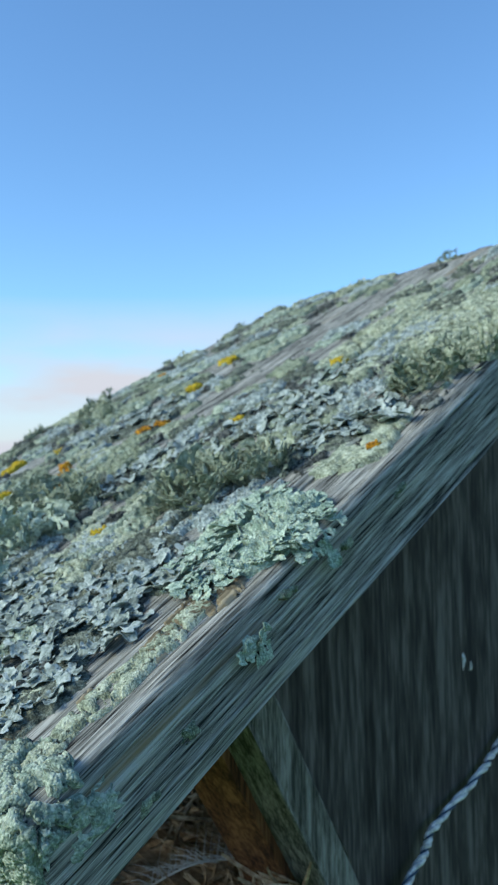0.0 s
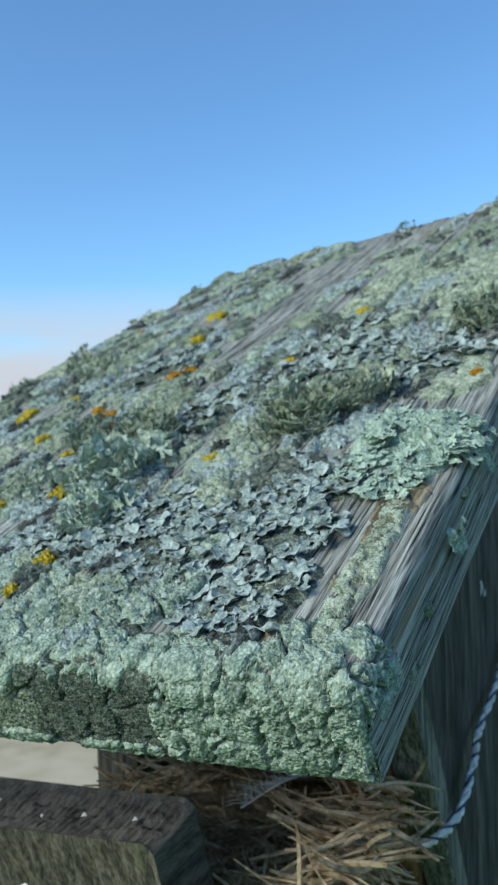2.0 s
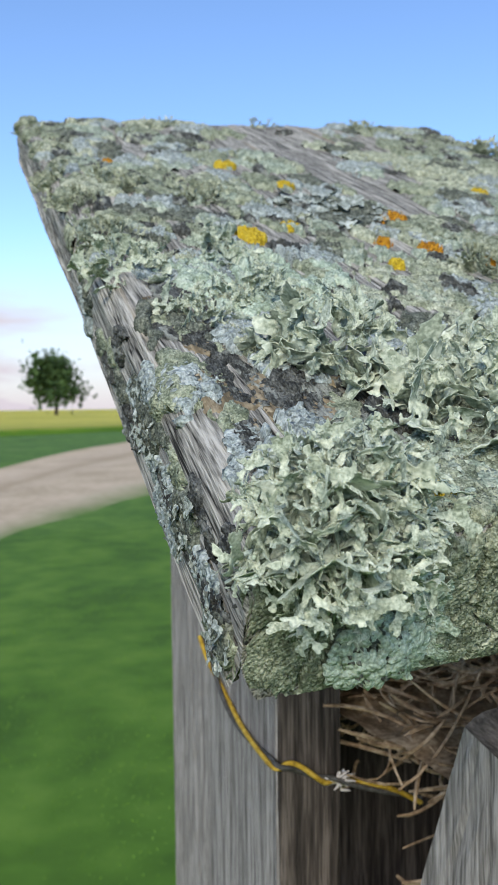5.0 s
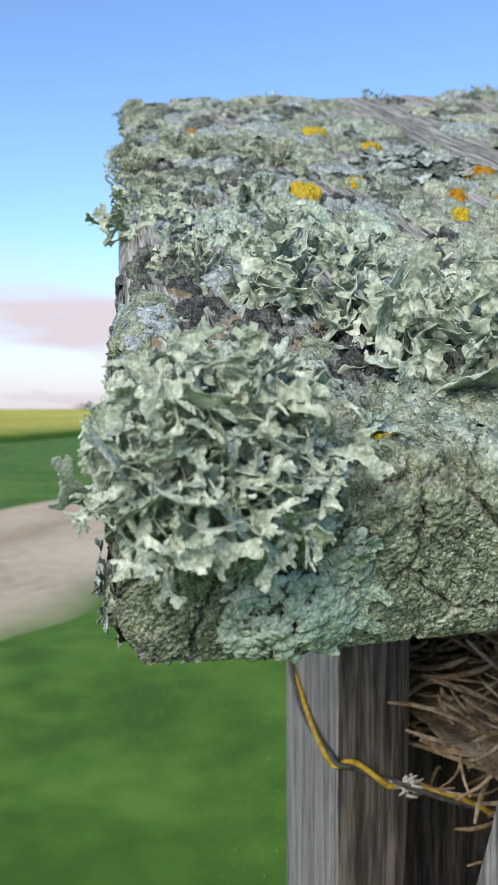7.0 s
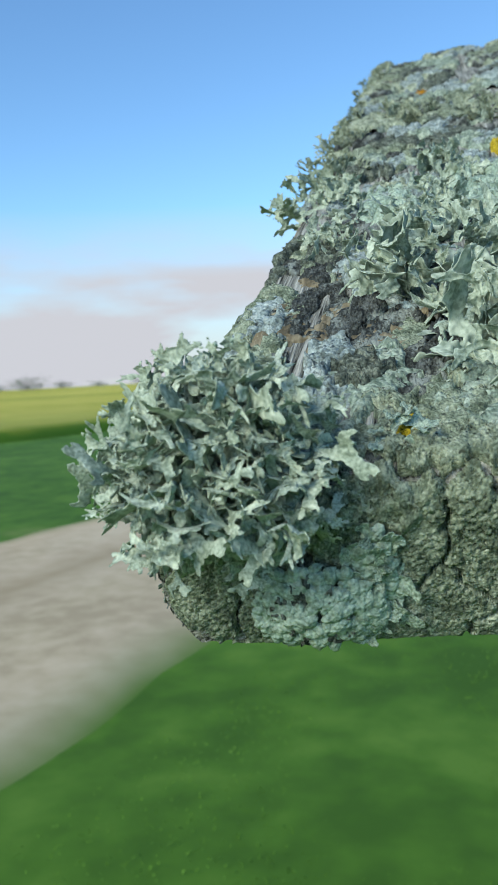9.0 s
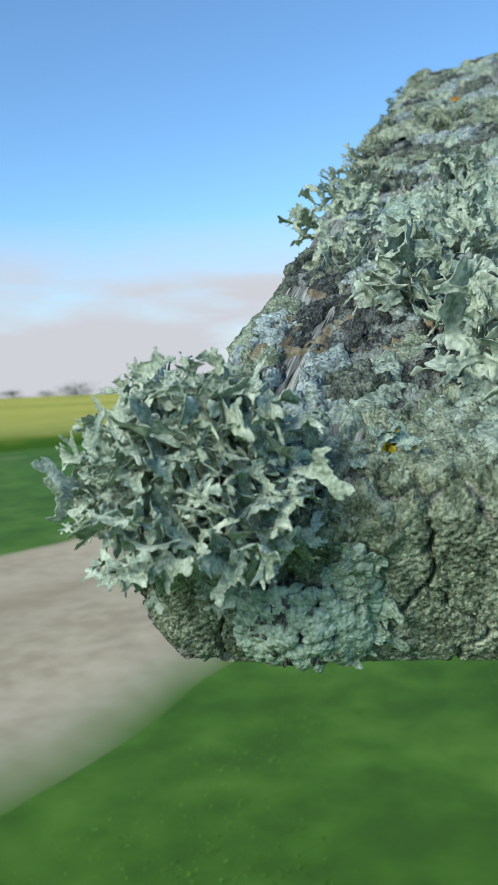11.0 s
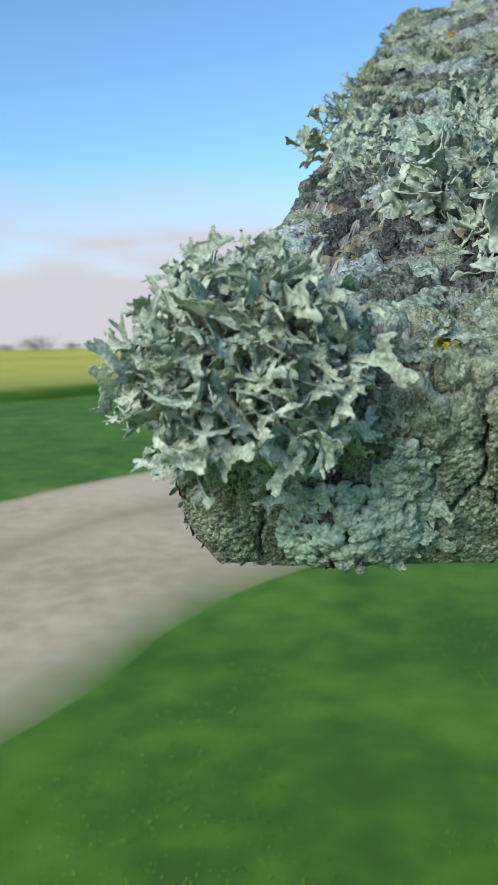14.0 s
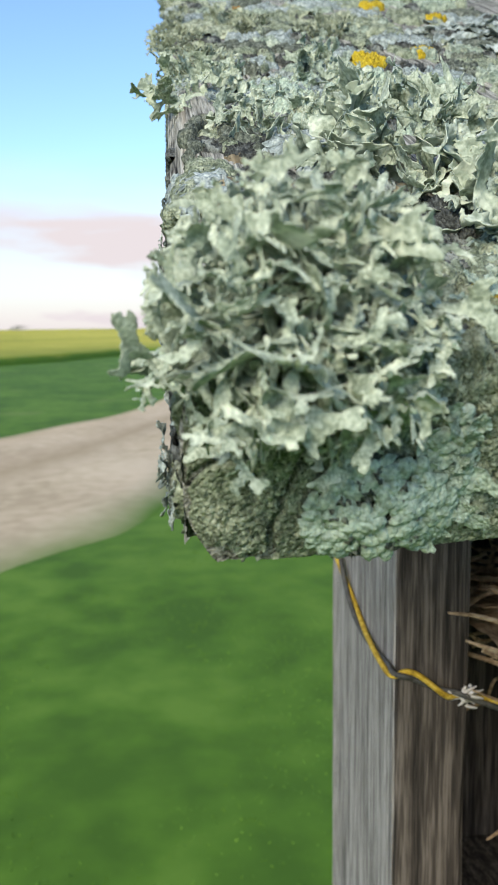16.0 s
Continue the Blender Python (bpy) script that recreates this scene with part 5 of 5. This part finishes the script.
n = 90
r = np.concatenate([[0.0], np.geomspace(0.6, 4000, n - 1)])
th = np.linspace(0, 2 * np.pi, 97)
rr, tt = np.meshgrid(r, th, indexing="ij")
gx_, gy_ = rr * np.cos(tt), rr * np.sin(tt)
gz_ = np.where(rr < 60, 0.06 * (fbm(gx_ * 0.7, gy_ * 0.7, 81) - 0.5), 0) - 0.03
ground = new("ground", mesh_of("ground", np.stack([gx_, gy_, gz_], -1).reshape(-1, 3), grid_faces(n, 97), M_GRASS_GROUND))
tagged(ground, "mown green meadow reaching to the horizon", "meadow", kind="structure")
sheet("road", ([(-5.5, -6), (-3.2, -1.0), (-1.5, 2.5), (-0.9, 4.1), (0.3, 5.9), (1.1, 8.6), (2.3, 10.4), (6, 15), (14, 24), (45, 52), (150, 140)],
               [(-13, -6), (-7.5, -1.0), (-3.5, 6.0), (-2.8, 7.4), (-0.6, 10.9), (0.9, 13.4), (3.0, 19.5), (8, 29), (18, 42), (50, 72), (155, 175)]), 0.02, M_ROAD, "pale gravel track curving past the meadow", "road", 0.02, 120)
sheet("field", ([(-900, -250), (-60, -30), (-9, 20), (-0.8, 34.5), (3, 42), (12, 46), (60, 90), (900, 700)],
                [(-2500, 2500), (-1400, 2900), (-900, 3100), (-200, 3300), (300, 3300), (900, 3200), (1600, 3000), (2600, 2600)]), 0.28, M_FIELD, "ripe yellow-green field in evening sun", "field", 0.0, 85, straight, 0.4, 4)

# grass: blades where the meadow lies nearest
rng = np.random.default_rng(3)
count = 45000
bx, by = rng.uniform(-2.2, 4.2, count), rng.uniform(0.9, 9.0, count) ** 1.0
near_edge = np.interp(by, [-6, -1, 2.5, 4.1, 5.9, 8.6, 10.4], [-5.5, -3.2, -1.5, -0.9, 0.3, 1.1, 2.3])
ok = bx > near_edge + 0.45 + rng.exponential(0.10, count)
bx, by = bx[ok], by[ok]
clump = fbm(bx * 2.2, by * 2.2, 7, 3)
hgt = rng.uniform(0.006, 0.011, len(bx)) * (0.3 + 0.8 * clump)
az = rng.uniform(0, 6.28, len(bx))
wd = rng.uniform(0.0015, 0.0035, len(bx))
dx_, dy_ = np.cos(az), np.sin(az)
lean_x, lean_y = rng.normal(0, 1.3, len(bx)) * hgt, rng.normal(0, 1.3, len(bx)) * hgt
z0 = np.full(len(bx), -0.02)
v = np.stack([np.stack([bx - dx_ * wd, by - dy_ * wd, z0], -1), np.stack([bx + dx_ * wd, by + dy_ * wd, z0], -1),
              np.stack([bx + dx_ * wd * 0.7 + lean_x * 0.4, by + dy_ * wd * 0.7 + lean_y * 0.4, z0 + hgt * 0.6], -1), np.stack([bx - dx_ * wd * 0.7 + lean_x * 0.4, by - dy_ * wd * 0.7 + lean_y * 0.4, z0 + hgt * 0.6], -1),
              np.stack([bx + lean_x, by + lean_y, z0 + hgt], -1)], 1).reshape(-1, 3)
k = np.arange(len(bx)) * 5
f = [(a, a + 1, a + 2, a + 3) for a in k] + [(a + 3, a + 2, a + 4) for a in k]
grass = new("grass", mesh_of("grass", v, f, M_BLADE, False))
tagged(grass, "short green meadow grass beside the track", "grass", kind="stuff")


def tree(place, height, spread, seed, label, leaves=2600, trunk_h=0.28):
    rng = np.random.default_rng(seed)
    ob = tagged(new("tree"), label, "tree", "trees on the horizon")
    ob.location = place
    wood = Pile()
    top_ = height * 0.75
    wood.add(*tube(spline([(0, 0, -0.3), (0.02 * height, 0, height * 0.3), (-0.02 * height, 0.01 * height, top_)], 12), height * 0.035, 8, np.linspace(1, 0.3, 12)))
    heads = []
    for k in range(13):
        a, zz = rng.uniform(0, 6.28), height * rng.uniform(trunk_h, 0.7)
        e = np.array([math.cos(a) * spread * rng.uniform(0.3, 0.85), math.sin(a) * spread * rng.uniform(0.3, 0.85), min(height * 0.92, zz + height * rng.uniform(0.05, 0.32))])
        wood.add(*tube(spline([(0, 0, zz), e * [0.5, 0.5, 1] + [0, 0, -0.05 * height], e], 8), height * 0.014, 6, np.linspace(1, 0.25, 8)))
        heads.append(e)
    heads.append(np.array([0, 0, height * 0.85]))
    part("trunk", wood.verts(), wood.f, M_BARK, ob)
    h = np.array(heads)
    c = h[rng.integers(0, len(h), leaves)] + rng.normal(0, 1, (leaves, 3)) * [spread * 0.26, spread * 0.26, height * 0.105]
    c[:, 2] = np.maximum(c[:, 2], height * trunk_h * 0.55)
    size = height * 0.042 * rng.uniform(0.6, 1.5, leaves)[:, None]
    a, b = unit(rng.normal(0, 1, (leaves, 3))), unit(rng.normal(0, 1, (leaves, 3)))
    b = unit(np.cross(a, b))
    v = np.stack([c - a * size, c + b * size * 0.6, c + a * size, c - b * size * 0.6], 1).reshape(-1, 3)
    part("crown", v, [(4 * i, 4 * i + 1, 4 * i + 2, 4 * i + 3) for i in range(leaves)], M_LEAF, ob, smooth=False)
    return ob


tree((0.2157 * 165, 0.9765 * 165, 0), 11.5, 5.2, 21, "round dark green tree standing alone by the field", trunk_h=0.12)
for i, (dx, dy, dist, hh) in enumerate(((-0.376, 0.926, 420, 7), (-0.44, 0.898, 460, 5), (-0.405, 0.914, 470, 4), (-0.30, 0.954, 520, 4), (-0.34, 0.94, 500, 4.5), (-0.25, 0.968, 560, 4), (0.06, 0.998, 600, 5), (-0.06, 0.998, 600, 4))):
    tree((dx * dist, dy * dist, 0), hh, hh * 1.5, 40 + i, "far dark tree along the field's edge", leaves=900, trunk_h=0.04)
